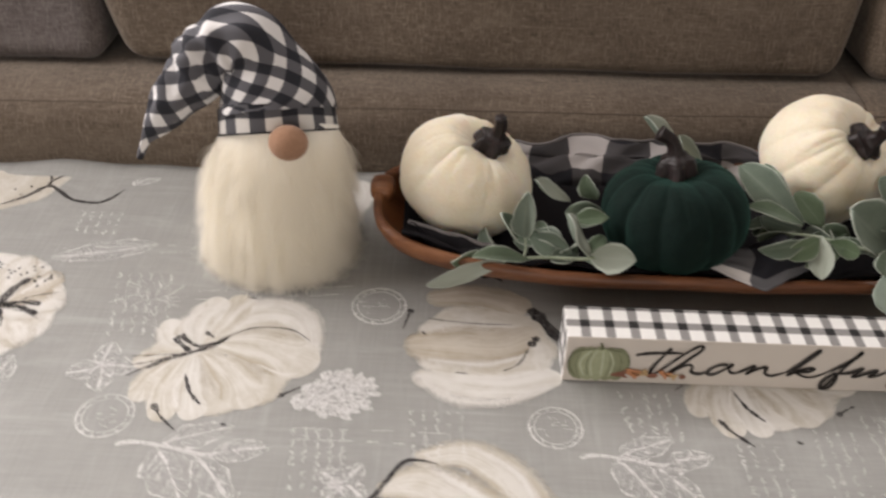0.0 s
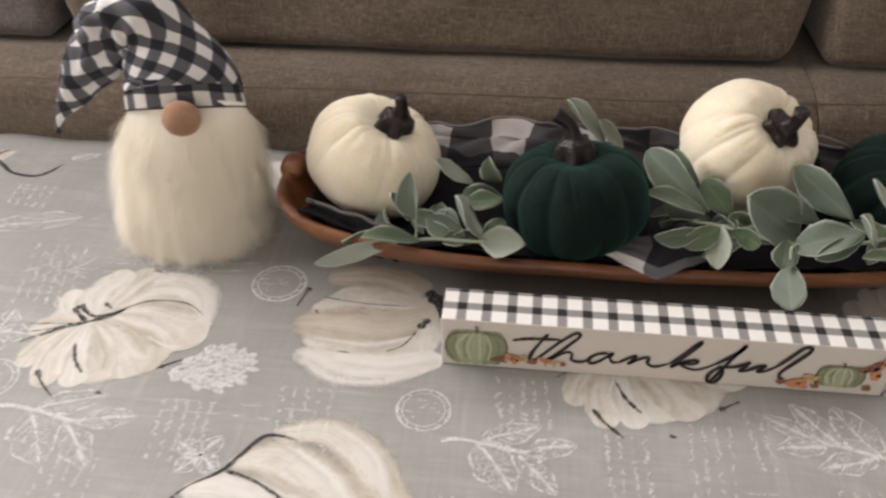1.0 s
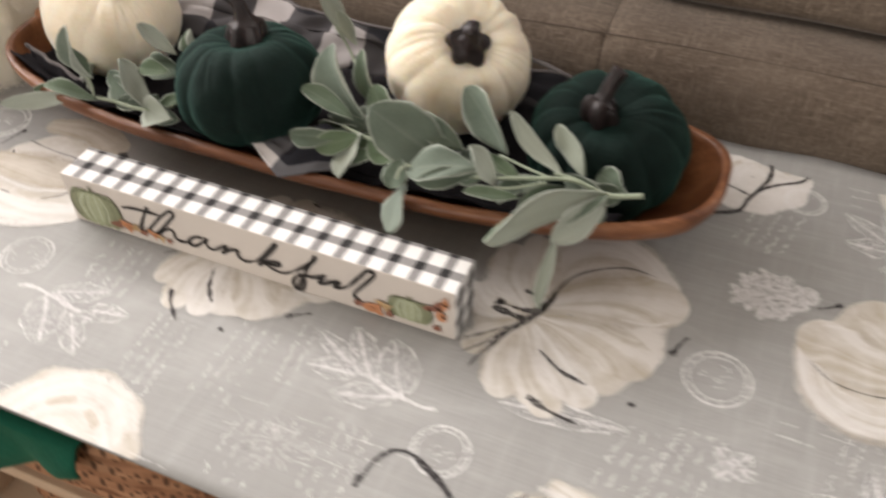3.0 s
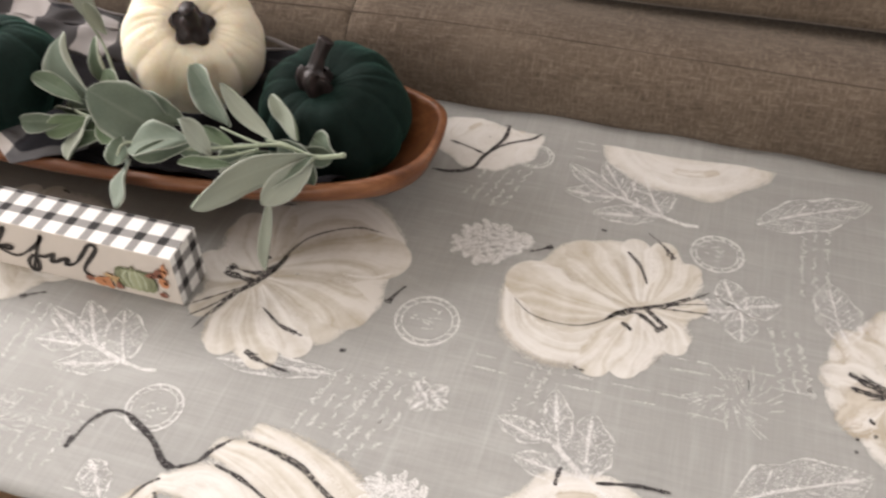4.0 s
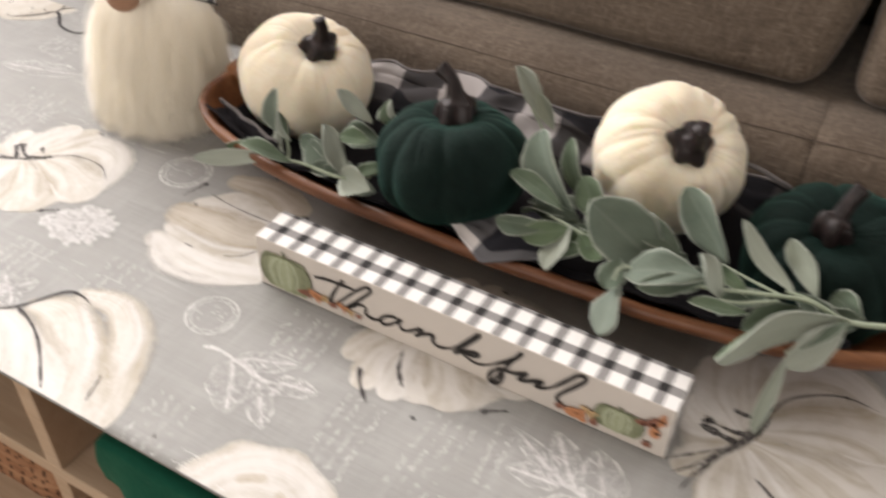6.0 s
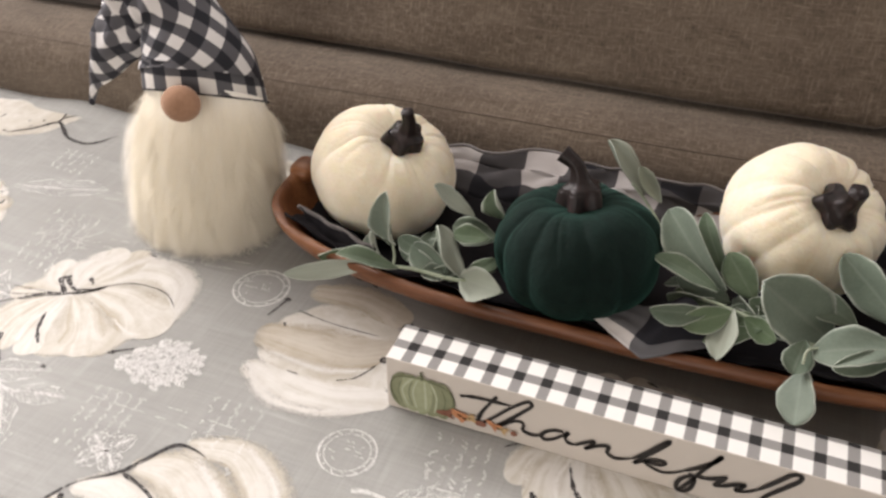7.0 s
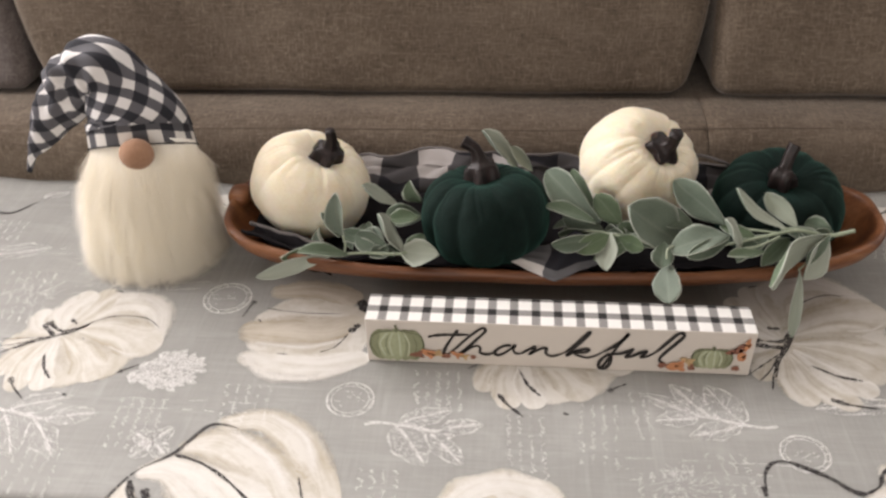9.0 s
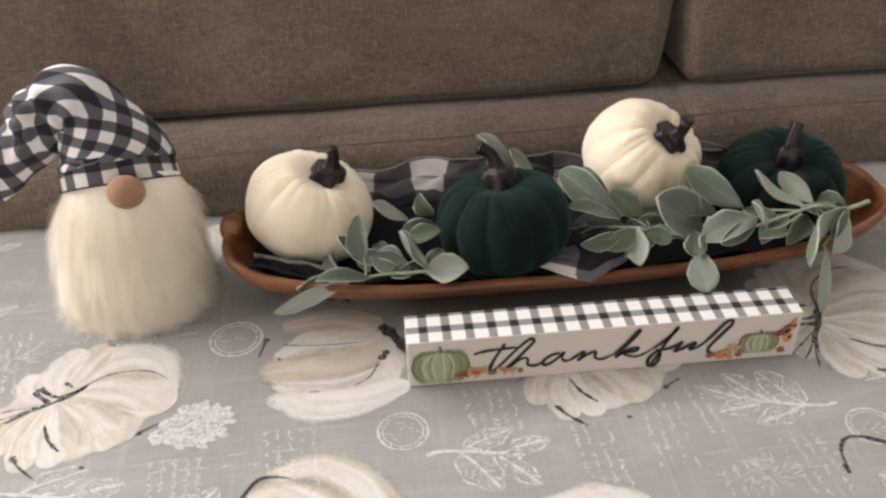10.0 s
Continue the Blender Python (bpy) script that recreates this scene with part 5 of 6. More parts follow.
def painted_pumpkin(s, turn, size, lobes, strokes, lights, seed, label, base=()):
    """A printed pumpkin: lobes, white brush work over them, and charcoal strokes on top."""
    ct, st = math.cos(radians(turn)) * size, math.sin(radians(turn)) * size

    def at(p):
        return (s[0] + p[0] * ct - p[1] * st, s[1] + p[0] * st + p[1] * ct, *(v * size for v in p[2:]))
    bm = bmesh.new()
    for c, rx, ry, tilt in base:
        disc(bm, at(c), rx * size, ry * size, turn + tilt, 0, 0, seed, 0.06)
    for k, (spine, m) in enumerate(lobes):
        lobe(bm, [(*at(p)[:2], p[2] * size * (1.12 if i == 0 else 1.28)) for i, p in enumerate(spine)], 0.5 + k * 0.5, m, seed + k * 1.7)
    for k, (pts, w) in enumerate(lights):
        lobe(bm, [(*at(p), w * size * (0.35, 0.62, 0.5, 0.3)[min(i, 3)]) for i, p in enumerate(pts)], 4.2 + 0.12 * k, 6, seed + k, 1.0)
    for k, (pts, w) in enumerate(strokes):
        ribbon(bm, [at(p) for p in pts], (w + 0.0002) * size, on_cloth(5 + 0.1 * k), 26, 3, (0.5, 0.2), 0.8, seed + k)
    return add_print("pumpkin_print", bm, label)


TIPPED = (
    (((0.086, 0.006, 0.0090), (0.076, 0.035, 0.0125), (0.054, 0.047, 0.0140), (0.030, 0.043, 0.0115), (0.012, 0.020, 0.0050)), 2),
    (((0.006, 0.010, 0.0050), (0.016, 0.036, 0.0110), (0.022, 0.054, 0.0085)), 0),
    (((-0.001, 0.007, 0.0050), (-0.004, 0.030, 0.0125), (0.003, 0.050, 0.0085)), 2),
    (((-0.010, 0.003, 0.0050), (-0.023, 0.012, 0.0095), (-0.026, 0.024, 0.0070)), 2),
    (((-0.012, -0.006, 0.0045), (-0.028, -0.009, 0.0085), (-0.036, -0.014, 0.0065)), 0),
    (((-0.012, -0.010, 0.0045), (-0.026, -0.030, 0.0095), (-0.029, -0.046, 0.0070)), 0),
    (((-0.007, -0.013, 0.0045), (-0.013, -0.040, 0.0105), (-0.009, -0.062, 0.0080)), 0),
    (((0.001, -0.012, 0.0045), (0.005, -0.040, 0.0105), (0.011, -0.060, 0.0080)), 2),
    (((0.008, -0.006, 0.0050), (0.030, -0.024, 0.0150), (0.045, -0.044, 0.0115)), 0),
    (((0.014, 0.006, 0.0075), (0.048, 0.003, 0.0185), (0.075, -0.007, 0.0155)), 0))
TIPPED_LIGHTS = (
    (((0.088, 0.010), (0.078, 0.040), (0.058, 0.055), (0.034, 0.056)), 0.0130), (((0.012, -0.008), (0.026, -0.020), (0.042, -0.040)), 0.0100), (((-0.002, -0.022), (-0.006, -0.042), (0.000, -0.058)), 0.0055),
    (((-0.006, 0.012), (-0.016, 0.026), (-0.008, 0.044)), 0.0120), (((0.030, 0.016), (0.058, 0.018), (0.082, 0.006)), 0.0055), (((0.030, 0.004), (0.056, -0.002), (0.080, -0.014)), 0.0045), (((0.016, 0.030), (0.024, 0.048), (0.034, 0.060)), 0.0060), (((0.050, -0.014), (0.066, -0.022), (0.078, -0.022)), 0.0035))
TIPPED_STROKES = (
    (((0.021, 0.014), (0.009, 0.003), (-0.004, -0.004), (-0.020, -0.012), (-0.032, -0.022)), 0.0032), (((-0.018, -0.011), (-0.030, -0.018), (-0.044, -0.030)), 0.0010), (((0.012, 0.008), (0.002, 0.003), (-0.008, 0.008), (-0.015, 0.014)), 0.0026), (((-0.004, -0.003), (-0.012, 0.004), (-0.020, 0.011)), 0.0038),
    (((-0.012, 0.015), (-0.018, 0.011)), 0.0040), (((0.010, 0.014), (0.005, 0.017), (0.003, 0.020)), 0.0026), (((-0.014, -0.006), (-0.030, -0.008), (-0.047, -0.010)), 0.0009), (((-0.012, -0.005), (-0.028, -0.014), (-0.046, -0.019)), 0.0009))
TIPPED_RIBS = (
    (((0.018, 0.013), (0.034, 0.024), (0.052, 0.027), (0.070, 0.024), (0.084, 0.013)), 0.0010), (((0.016, -0.055), (0.006, -0.044), (-0.002, -0.026)), 0.0020), (((0.013, -0.052), (0.007, -0.045)), 0.0026), (((-0.017, -0.056), (-0.010, -0.066), (0.004, -0.079)), 0.0020), (((-0.017, -0.056), (-0.012, -0.063)), 0.0036),
    (((0.084, -0.035), (0.077, -0.039), (0.069, -0.045)), 0.0012), (((0.073, -0.042), (0.069, -0.045)), 0.0034), (((0.038, -0.073), (0.034, -0.072)), 0.0020), (((0.034, 0.060), (0.026, 0.062)), 0.0012))
for k, (s, turn, size) in enumerate((((-0.185, 0.573), 0, 1.0), ((0.695, 0.640), 180, 1.0), ((-0.165, 0.790), 333, 1.0), ((0.216, 0.577), -2, 1.0), ((0.434, 0.595), 34.5, 1.15))):
    painted_pumpkin(s, turn, size, TIPPED, TIPPED_STROKES + TIPPED_RIBS, TIPPED_LIGHTS, 1.0 + 3 * k, "cream pumpkin tipped on its side, printed", (((0.023, -0.005), 0.059, 0.058, -8),))


def round_pumpkin(s, r, n, turn, seed, dots=0, stem=True, start=0.0, sweep=360.0, mats=(0, 2, 1), squash_y=1.0, lean=(0.0, 0.0)):
    """A pumpkin seen straight on: lobes all round its stem, which may sit off the middle, some speckled."""
    bm = bmesh.new()
    rnd2 = random.Random(int(seed * 10))
    far = Matrix.Rotation(radians(turn), 2) @ Vector(lean)
    disc(bm, (s[0] + far.x, s[1] + far.y), r * (1.08 if stem else 0.97), r * (1.08 if stem else 0.97) * squash_y, turn, 0, 2 if stem else mats[0], seed, 0.06)
    if not stem:
        # only the round flank shows: broad bands of paint
        for k, (l, w, m) in enumerate(((0.58, 0.30, 2), (0.80, 0.15, 6))):
            arc = [radians(turn + 20 + 140 * i / 5) for i in range(6)]
            lobe(bm, [(s[0] + r * l * math.cos(a), s[1] + r * l * math.sin(a) * squash_y * (1 if start == 0 else -1), r * w * (0.6 + 0.4 * math.sin(a - radians(turn)))) for a in arc], 0.5 + 0.5 * k, m, seed + k, 1.0)
        for k in range(4):
            a = radians(turn + rnd2.uniform(20, 160))
            l = r * rnd2.uniform(0.4, 0.7)
            lobe(bm, [(s[0] + l * math.cos(a + b), s[1] + l * math.sin(a + b) * (1 if start == 0 else -1), r * 0.06) for b in (-0.2, 0.0, 0.25)], 2.2 + 0.2 * k, (1, 6)[k % 2], seed + k, 1.0)
        n = 0
    for k in range(n):
        a = radians(turn + start + sweep * k / n + rnd2.uniform(-6, 6))
        along = far.x * math.cos(a) + far.y * math.sin(a)
        rr = (along + math.sqrt(r * r - far.length_squared + along * along)) * rnd2.uniform(0.96, 1.07)
        w = r * math.pi / n * min(1.0, sweep / 360 + 0.25)

        def on(l, turn_by):
            return (s[0] + l * math.cos(a + turn_by), s[1] + l * math.sin(a + turn_by) * squash_y)
        bend = rnd2.uniform(-0.18, 0.18)
        lobe(bm, [(*on(rr * 0.84, 0), w * 0.62), (*on(rr * 0.68, 0), w * 0.98), (*on(rr * 0.42, bend), w * 0.80), (*on(rr * 0.10, bend), w * 0.25)], 0.5 + k * 0.4, mats[k % len(mats)], seed + k * 1.3)
        lobe(bm, [(*on(rr * 0.40, 0.1), w * 0.15), (*on(rr * 0.70, 0.12), w * 0.42), (*on(rr * 0.93, 0.05), w * 0.30)], 0.7 + k * 0.4, 6, seed + k, 1.0)
    for k in range(n if stem else 0):
        a = radians(turn + start + sweep * (k + 0.5) / n)
        l = r * rnd2.uniform(0.30, 0.75)
        ribbon(bm, [(s[0] + 0.22 * r * math.cos(a), s[1] + 0.22 * r * math.sin(a)), (s[0] + l * 0.6 * math.cos(a + 0.12), s[1] + l * 0.6 * math.sin(a + 0.12)), (s[0] + l * math.cos(a + 0.02), s[1] + l * math.sin(a + 0.02))], rnd2.uniform(0.0008, 0.0018), on_cloth(6 + 0.1 * k), 14, 3, (0.4, 0.1), 0.9, seed + k)
    if stem:
        for a0, l, w in ((turn + 165, 0.034, 0.0056), (turn + 186, 0.032, 0.0044), (turn + 100, 0.020, 0.0044), (turn + 252, 0.036, 0.0062), (turn + 20, 0.014, 0.006)):
            a = radians(a0)
            ribbon(bm, [(s[0], s[1]), (s[0] + l * 0.5 * math.cos(a + 0.2), s[1] + l * 0.5 * math.sin(a + 0.2)), (s[0] + l * math.cos(a), s[1] + l * math.sin(a))], w, on_cloth(7), 16, 3, (1, 0.5), 0.6, seed + a0)
    for _ in range(dots):
        a, l = radians(turn + rnd2.uniform(230, 330)), r * rnd2.uniform(0.5, 0.92)
        blob(bm, (s[0] + l * math.cos(a), s[1] + l * math.sin(a)), rnd2.uniform(0.0012, 0.0024), 0.0012, rnd2.uniform(0, 180), on_cloth(7.5), 3, 10, 0.4, a * 9)
    return add_print("pumpkin_print", bm, "round cream pumpkin with charcoal ribs, printed")


round_pumpkin((0.862, 0.616), 0.065, 8, 0, 2.0, 26, lean=(0.022, 0.004))
round_pumpkin((-0.352, 0.614), 0.064, 8, 180, 5.0, 26, lean=(0.020, 0.004))
round_pumpkin((0.708, 0.840), 0.076, 5, 10, 8.0, 0, False, 180, 180)
round_pumpkin((0.205, 0.392), 0.056, 4, 10, 9.0, 0, False, 0, 180, (0, 2))
round_pumpkin((0.690, 0.452), 0.056, 6, 0, 12.0, 0, False, 0, 360, (0, 1))
round_pumpkin((0.548, 0.800), 0.046, 6, 15, 14.0, 0, False, 0, 360, (2, 0))
round_pumpkin((-0.420, 0.802), 0.060, 6, 0, 16.0, 8, False, 0, 360, (0, 2))
round_pumpkin((0.955, 0.800), 0.062, 8, 0, 18.0, 6)
for mark in ([(0.668, 0.492), (0.668, 0.500), (0.669, 0.505)], [(0.690, 0.500), (0.712, 0.505), (0.732, 0.506)]):
    bm = bmesh.new()
    ribbon(bm, mark, 0.0024, on_cloth(8), 14, 3, (0.6, 0.1), 0.6, mark[0][0])
    add_print("pumpkin_rib_print", bm, "charcoal rib mark")


painted_pumpkin((0, 0), 0, 1.0, (
    (((-0.010, 0.551, 0.0105), (0.021, 0.545, 0.0130), (0.053, 0.546, 0.0120), (0.080, 0.556, 0.0075)), 2),
    (((-0.002, 0.642, 0.0115), (0.028, 0.646, 0.0130), (0.060, 0.637, 0.0090)), 1),
    (((-0.012, 0.586, 0.0165), (0.016, 0.588, 0.0190), (0.045, 0.590, 0.0165), (0.066, 0.603, 0.0075)), 1)), (
    (((0.069, 0.633), (0.077, 0.622), (0.086, 0.606), (0.090, 0.596)), 0.0085), (((0.074, 0.600), (0.067, 0.589)), 0.0050), (((0.066, 0.586), (0.058, 0.570), (0.046, 0.562)), 0.0012), (((-0.0265, 0.625), (-0.029, 0.615), (-0.0315, 0.604)), 0.0016), (((-0.0255, 0.627), (-0.0275, 0.622)), 0.0040), (((0.010, 0.5585), (0.019, 0.558)), 0.0010), (((-0.016, 0.602), (-0.013, 0.598)), 0.0016), (((-0.012, 0.617), (0.020, 0.613), (0.055, 0.613)), 0.0007)),
    ((((-0.019, 0.554), (0.009, 0.532), (0.049, 0.532), (0.076, 0.545)), 0.0120), (((-0.009, 0.571), (0.033, 0.568), (0.063, 0.579)), 0.0060)), 9.0, "cream pumpkin lying on its side, printed", (((0.034, 0.586), 0.054, 0.052, 0),))
painted_pumpkin((0, 0), 0, 1.0, (
    (((0.493, 0.476, 0.0070), (0.523, 0.465, 0.0125), (0.553, 0.450, 0.0150), (0.580, 0.420, 0.0170), (0.590, 0.390, 0.0170)), 0),
    (((0.477, 0.459, 0.0090), (0.503, 0.456, 0.0155), (0.533, 0.443, 0.0180), (0.551, 0.425, 0.0190), (0.562, 0.385, 0.0200)), 0),
    (((0.449, 0.426, 0.0040), (0.445, 0.412, 0.0100), (0.444, 0.395, 0.0130)), 0),
    (((0.455, 0.430, 0.0070), (0.474, 0.434, 0.0150), (0.496, 0.425, 0.0210), (0.506, 0.408, 0.0220), (0.510, 0.385, 0.0240)), 2)), (
    (((0.386, 0.437), (0.388, 0.453), (0.396, 0.464), (0.408, 0.465), (0.426, 0.457), (0.441, 0.446), (0.452, 0.436)), 0.0018), (((0.385, 0.433), (0.384, 0.442)), 0.0026), (((0.408, 0.465), (0.430, 0.454), (0.446, 0.441), (0.455, 0.440)), 0.0034), (((0.455, 0.440), (0.465, 0.447), (0.470, 0.457), (0.479, 0.468)), 0.0022),
    (((0.450, 0.431), (0.443, 0.423), (0.437, 0.405)), 0.0018), (((0.487, 0.468), (0.505, 0.466), (0.525, 0.461), (0.540, 0.452), (0.556, 0.442), (0.568, 0.424)), 0.0030), (((0.476, 0.448), (0.497, 0.443), (0.521, 0.431), (0.532, 0.412)), 0.0020), (((0.451, 0.422), (0.460, 0.410), (0.462, 0.400)), 0.0022)),
    ((((0.461, 0.430), (0.471, 0.439), (0.488, 0.438), (0.500, 0.428)), 0.0120), (((0.483, 0.473), (0.513, 0.470), (0.542, 0.457)), 0.0070), (((0.480, 0.410), (0.490, 0.418), (0.505, 0.408)), 0.0120)), 3.0, "cream pumpkin with a long curved charcoal stem, printed")
painted_pumpkin((0, 0), 0, 1.0, (
    (((-0.007, 0.478, 0.0089), (0.021, 0.482, 0.0118), (0.050, 0.461, 0.0150), (0.065, 0.431, 0.0155), (0.071, 0.404, 0.0160)), 0),
    (((-0.031, 0.452, 0.0074), (-0.008, 0.455, 0.0177), (0.028, 0.436, 0.0207), (0.049, 0.411, 0.0210), (0.059, 0.389, 0.0190)), 0),
    (((-0.067, 0.413, 0.0044), (-0.065, 0.399, 0.0118), (-0.061, 0.384, 0.0148)), 0),
    (((-0.055, 0.427, 0.0074), (-0.035, 0.430, 0.0150), (-0.005, 0.414, 0.0236), (0.018, 0.393, 0.0240)), 2)), (
    (((-0.077, 0.395), (-0.069, 0.416), (-0.061, 0.429), (-0.042, 0.444), (-0.033, 0.458), (-0.023, 0.474), (-0.011, 0.476), (0.001, 0.473)), 0.0024), (((-0.039, 0.444), (-0.018, 0.438), (0.005, 0.424), (0.032, 0.401)), 0.0027), (((-0.064, 0.419), (-0.059, 0.406), (-0.050, 0.398)), 0.0044), (((-0.051, 0.412), (-0.046, 0.403)), 0.0050), (((0.057, 0.429), (0.064, 0.408)), 0.0012)),
    ((((-0.041, 0.432), (-0.018, 0.424), (0.008, 0.402)), 0.0160), (((-0.003, 0.469), (0.028, 0.448), (0.049, 0.422)), 0.0120), (((0.023, 0.489), (0.053, 0.468), (0.067, 0.437)), 0.0080)), 6.0, "cream pumpkin cut by the cloth's edge, printed")
for pts, w in (([(0.514, 0.746), (0.530, 0.747), (0.545, 0.756), (0.550, 0.774), (0.560, 0.790), (0.572, 0.800), (0.584, 0.808), (0.594, 0.826)], 0.0030), ([(0.552, 0.780), (0.560, 0.800), (0.560, 0.818), (0.554, 0.826)], 0.0034), ([(0.518, 0.786), (0.534, 0.782), (0.550, 0.776)], 0.0022),
               ([(-0.412, 0.748), (-0.392, 0.764), (-0.377, 0.783), (-0.362, 0.774), (-0.346, 0.762), (-0.320, 0.760), (-0.304, 0.782)], 0.0036), ([(-0.378, 0.784), (-0.374, 0.796), (-0.354, 0.812)], 0.0026), ([(-0.376, 0.786), (-0.384, 0.812)], 0.0022)):
    bm = bmesh.new()
    ribbon(bm, pts, w, on_cloth(9), 40, 3, (0.3, 0.2), 0.5, pts[0][0] * 30)
    add_print("stem_print", bm, "charcoal pumpkin stem stroke")


# white line drawings
def outline_leaf(bm, b, e, width, seed, veins=4):
    """A sketched leaf: a thin wash, a broken outline gone over twice, a thick midrib and loose hatching."""
    dx, dy = e[0] - b[0], e[1] - b[1]
    long = math.hypot(dx, dy)
    dx, dy = dx / long, dy / long
    rnd2 = random.Random(int(seed * 31) + 5)

    def at(t, x):
        return (b[0] + dx * long * t - dy * x, b[1] + dy * long * t + dx * x)

    def rim(t, sgn, off=0.0):
        return at(t, sgn * width / 2 * math.sin(math.pi * min(1.0, t) ** 0.85) ** 0.75 * (1 + 0.09 * math.sin(t * 17 + seed + sgn) + off))
    wash = [rim(k / 14, 1, -0.06) for k in range(15)] + [rim(1 - k / 14, -1, -0.06) for k in range(1, 14)]
    bm.faces.new([bm.verts.new(on_cloth(0.8)(*p)) for p in wash[::-1]]).material_index = 7
    ribbon(bm, [at(0, 0), at(0.3, 0.06 * width), at(0.62, 0.03 * width), at(0.95, 0)], 0.0021, on_cloth(2), 24, 4, (1, 0.2), 1.1, seed)
    for sgn in (-1, 1):
        ribbon(bm, [rim(0.02 + 0.97 * k / 9, sgn) for k in range(10)], 0.0009, on_cloth(2.2), 40, 5, (0.6, 0.6), 0.9, seed + sgn)
        # pressed harder here and there
        for k in range(2):
            t0 = rnd2.uniform(0.0, 0.30) + 0.42 * k
            ribbon(bm, [rim(t0 + 0.07 * i, sgn, rnd2.uniform(-0.03, 0.05)) for i in range(4)], rnd2.uniform(0.0010, 0.0021), on_cloth(2.4), 14, 4, (0.4, 0.3), 1.2, seed + k * 2 + sgn)
        for k in range(veins + 1):
            t = 0.06 + 0.72 * (k + rnd2.uniform(0, 0.7)) / (veins + 1)
            far = rnd2.uniform(0.45, 0.95) * math.sin(math.pi * min(0.97, t + 0.16) ** 0.85) ** 0.75 * 0.5
            ribbon(bm, [at(t, sgn * width * 0.03), at(t + 0.09, sgn * width * far * 0.6), at(t + 0.16, sgn * width * far)], rnd2.uniform(0.0006, 0.0013), on_cloth(2.6 + 0.15 * k), 8, 4 if rnd2.random() < 0.2 else 5, (1, 0.3), 1.0, seed + k)
        for k in range(veins):
            t, x = rnd2.uniform(0.12, 0.88), rnd2.uniform(0.1, 0.42)
            p, l = at(t, sgn * width * x * math.sin(math.pi * t)), rnd2.uniform(0.001, 0.004)
            ribbon(bm, [p, (p[0] + l * rnd2.uniform(-1, 1), p[1] + l * rnd2.uniform(-0.5, 0.5))], rnd2.uniform(0.0009, 0.0019), on_cloth(4.2 + 0.15 * k), 4, 5, (0.6, 0.6), 1.0, seed + k * 3)


def sprig_print(b, turn, size, seed):
    ct, st = math.cos(radians(turn)) * size, math.sin(radians(turn)) * size

    def at(x, y):
        return (b[0] + x * ct - y * st, b[1] + x * st + y * ct)
    bm = bmesh.new()
    ribbon(bm, [at(0, -0.0008), at(0.005, 0.0012), at(0.012, 0.0026), at(0.032, 0.002), at(0.049, -0.0005), at(0.059, 0.0)], 0.0030 * size, on_cloth(3), 30, 4, (1.3, 0.4), 0.5, seed)
    blades = [((0.024, 0.001), (0.053, -0.035), 0.027), ((0.049, -0.002), (0.080, -0.031), 0.018), ((0.058, 0.001), (0.090, 0.011), 0.016), ((0.026, 0.003), (0.0645, 0.023), 0.018)]
    if seed in (2.0, 3.0):
        blades.append(((0.056, 0.0), (0.101, -0.016), 0.015))
    for k, (p, q, w) in enumerate(blades):
        outline_leaf(bm, at(*p), at(*q), w * size, seed + k)
    add_print("leaf_print", bm, "white line-drawn leaf sprig, printed")


sprig_print((0.096, 0.484), -3.9, 1.0, 1.0)
sprig_print((0.407, 0.499), 172.0, 1.0, 2.0)
sprig_print((0.725, 0.736), 165, 1.15, 3.0)
sprig_print((-0.217, 0.481), -6, 1.15, 4.0)
sprig_print((0.706, 0.490), 148, 1.0, 5.0)
sprig_print((-0.020, 0.735), 20, 1.0, 6.0)
for k, (b, e, w) in enumerate((((0.767, 0.752), (0.850, 0.800), 0.034), ((0.765, 0.509), (0.842, 0.550), 0.040), ((-0.250, 0.700), (-0.335, 0.676), 0.026), ((0.829, 0.650), (0.817, 0.704), 0.030), ((-0.318, 0.560), (-0.338, 0.500), 0.026), ((0.440, 0.520), (0.520, 0.530), 0.016), ((-0.300, 0.790), (-0.270, 0.815), 0.014), ((0.404, 0.430), (0.425, 0.408), 0.018), ((0.912, 0.700), (0.960, 0.735), 0.03), ((-0.29, 0.46), (-0.36, 0.45), 0.03))):
    bm = bmesh.new()
    outline_leaf(bm, b, e, w, k * 2.3, 7)
    add_print("leaf_print", bm, "white line-drawn leaf, printed")


def stamp(c, r, seed):
    bm = bmesh.new()
    for rr, w in ((r, 0.0014), (r * 0.80, 0.0008)):
        ribbon(bm, [(c[0] + rr * math.cos(a), c[1] + rr * math.sin(a)) for a in (2 * math.pi * k / 24 for k in range(25))], w, on_cloth(2), 72, 4, (1, 1), 0.8, seed)
    rnd2 = random.Random(int(seed * 7))
    for k in range(9):
        a, l = rnd2.uniform(0, 6.28), rnd2.uniform(0.1, 0.6) * r
        p = (c[0] + l * math.cos(a), c[1] + l * math.sin(a))
        ribbon(bm, [p, (p[0] + rnd2.uniform(-0.4, 0.4) * r, p[1] + rnd2.uniform(-0.15, 0.15) * r)], 0.0011, on_cloth(2.5), 6, 5, (1, 0.5), 0.6, k)
    for k in range(14):
        a = 2 * math.pi * k / 14
        ribbon(bm, [(c[0] + r * 0.86 * math.cos(a), c[1] + r * 0.86 * math.sin(a)), (c[0] + r * 0.94 * math.cos(a + 0.1), c[1] + r * 0.94 * math.sin(a + 0.1))], 0.0010, on_cloth(2.4), 4, 4, (1, 1), 0.5, k)
    add_print("stamp_print", bm, "white round postmark, printed")


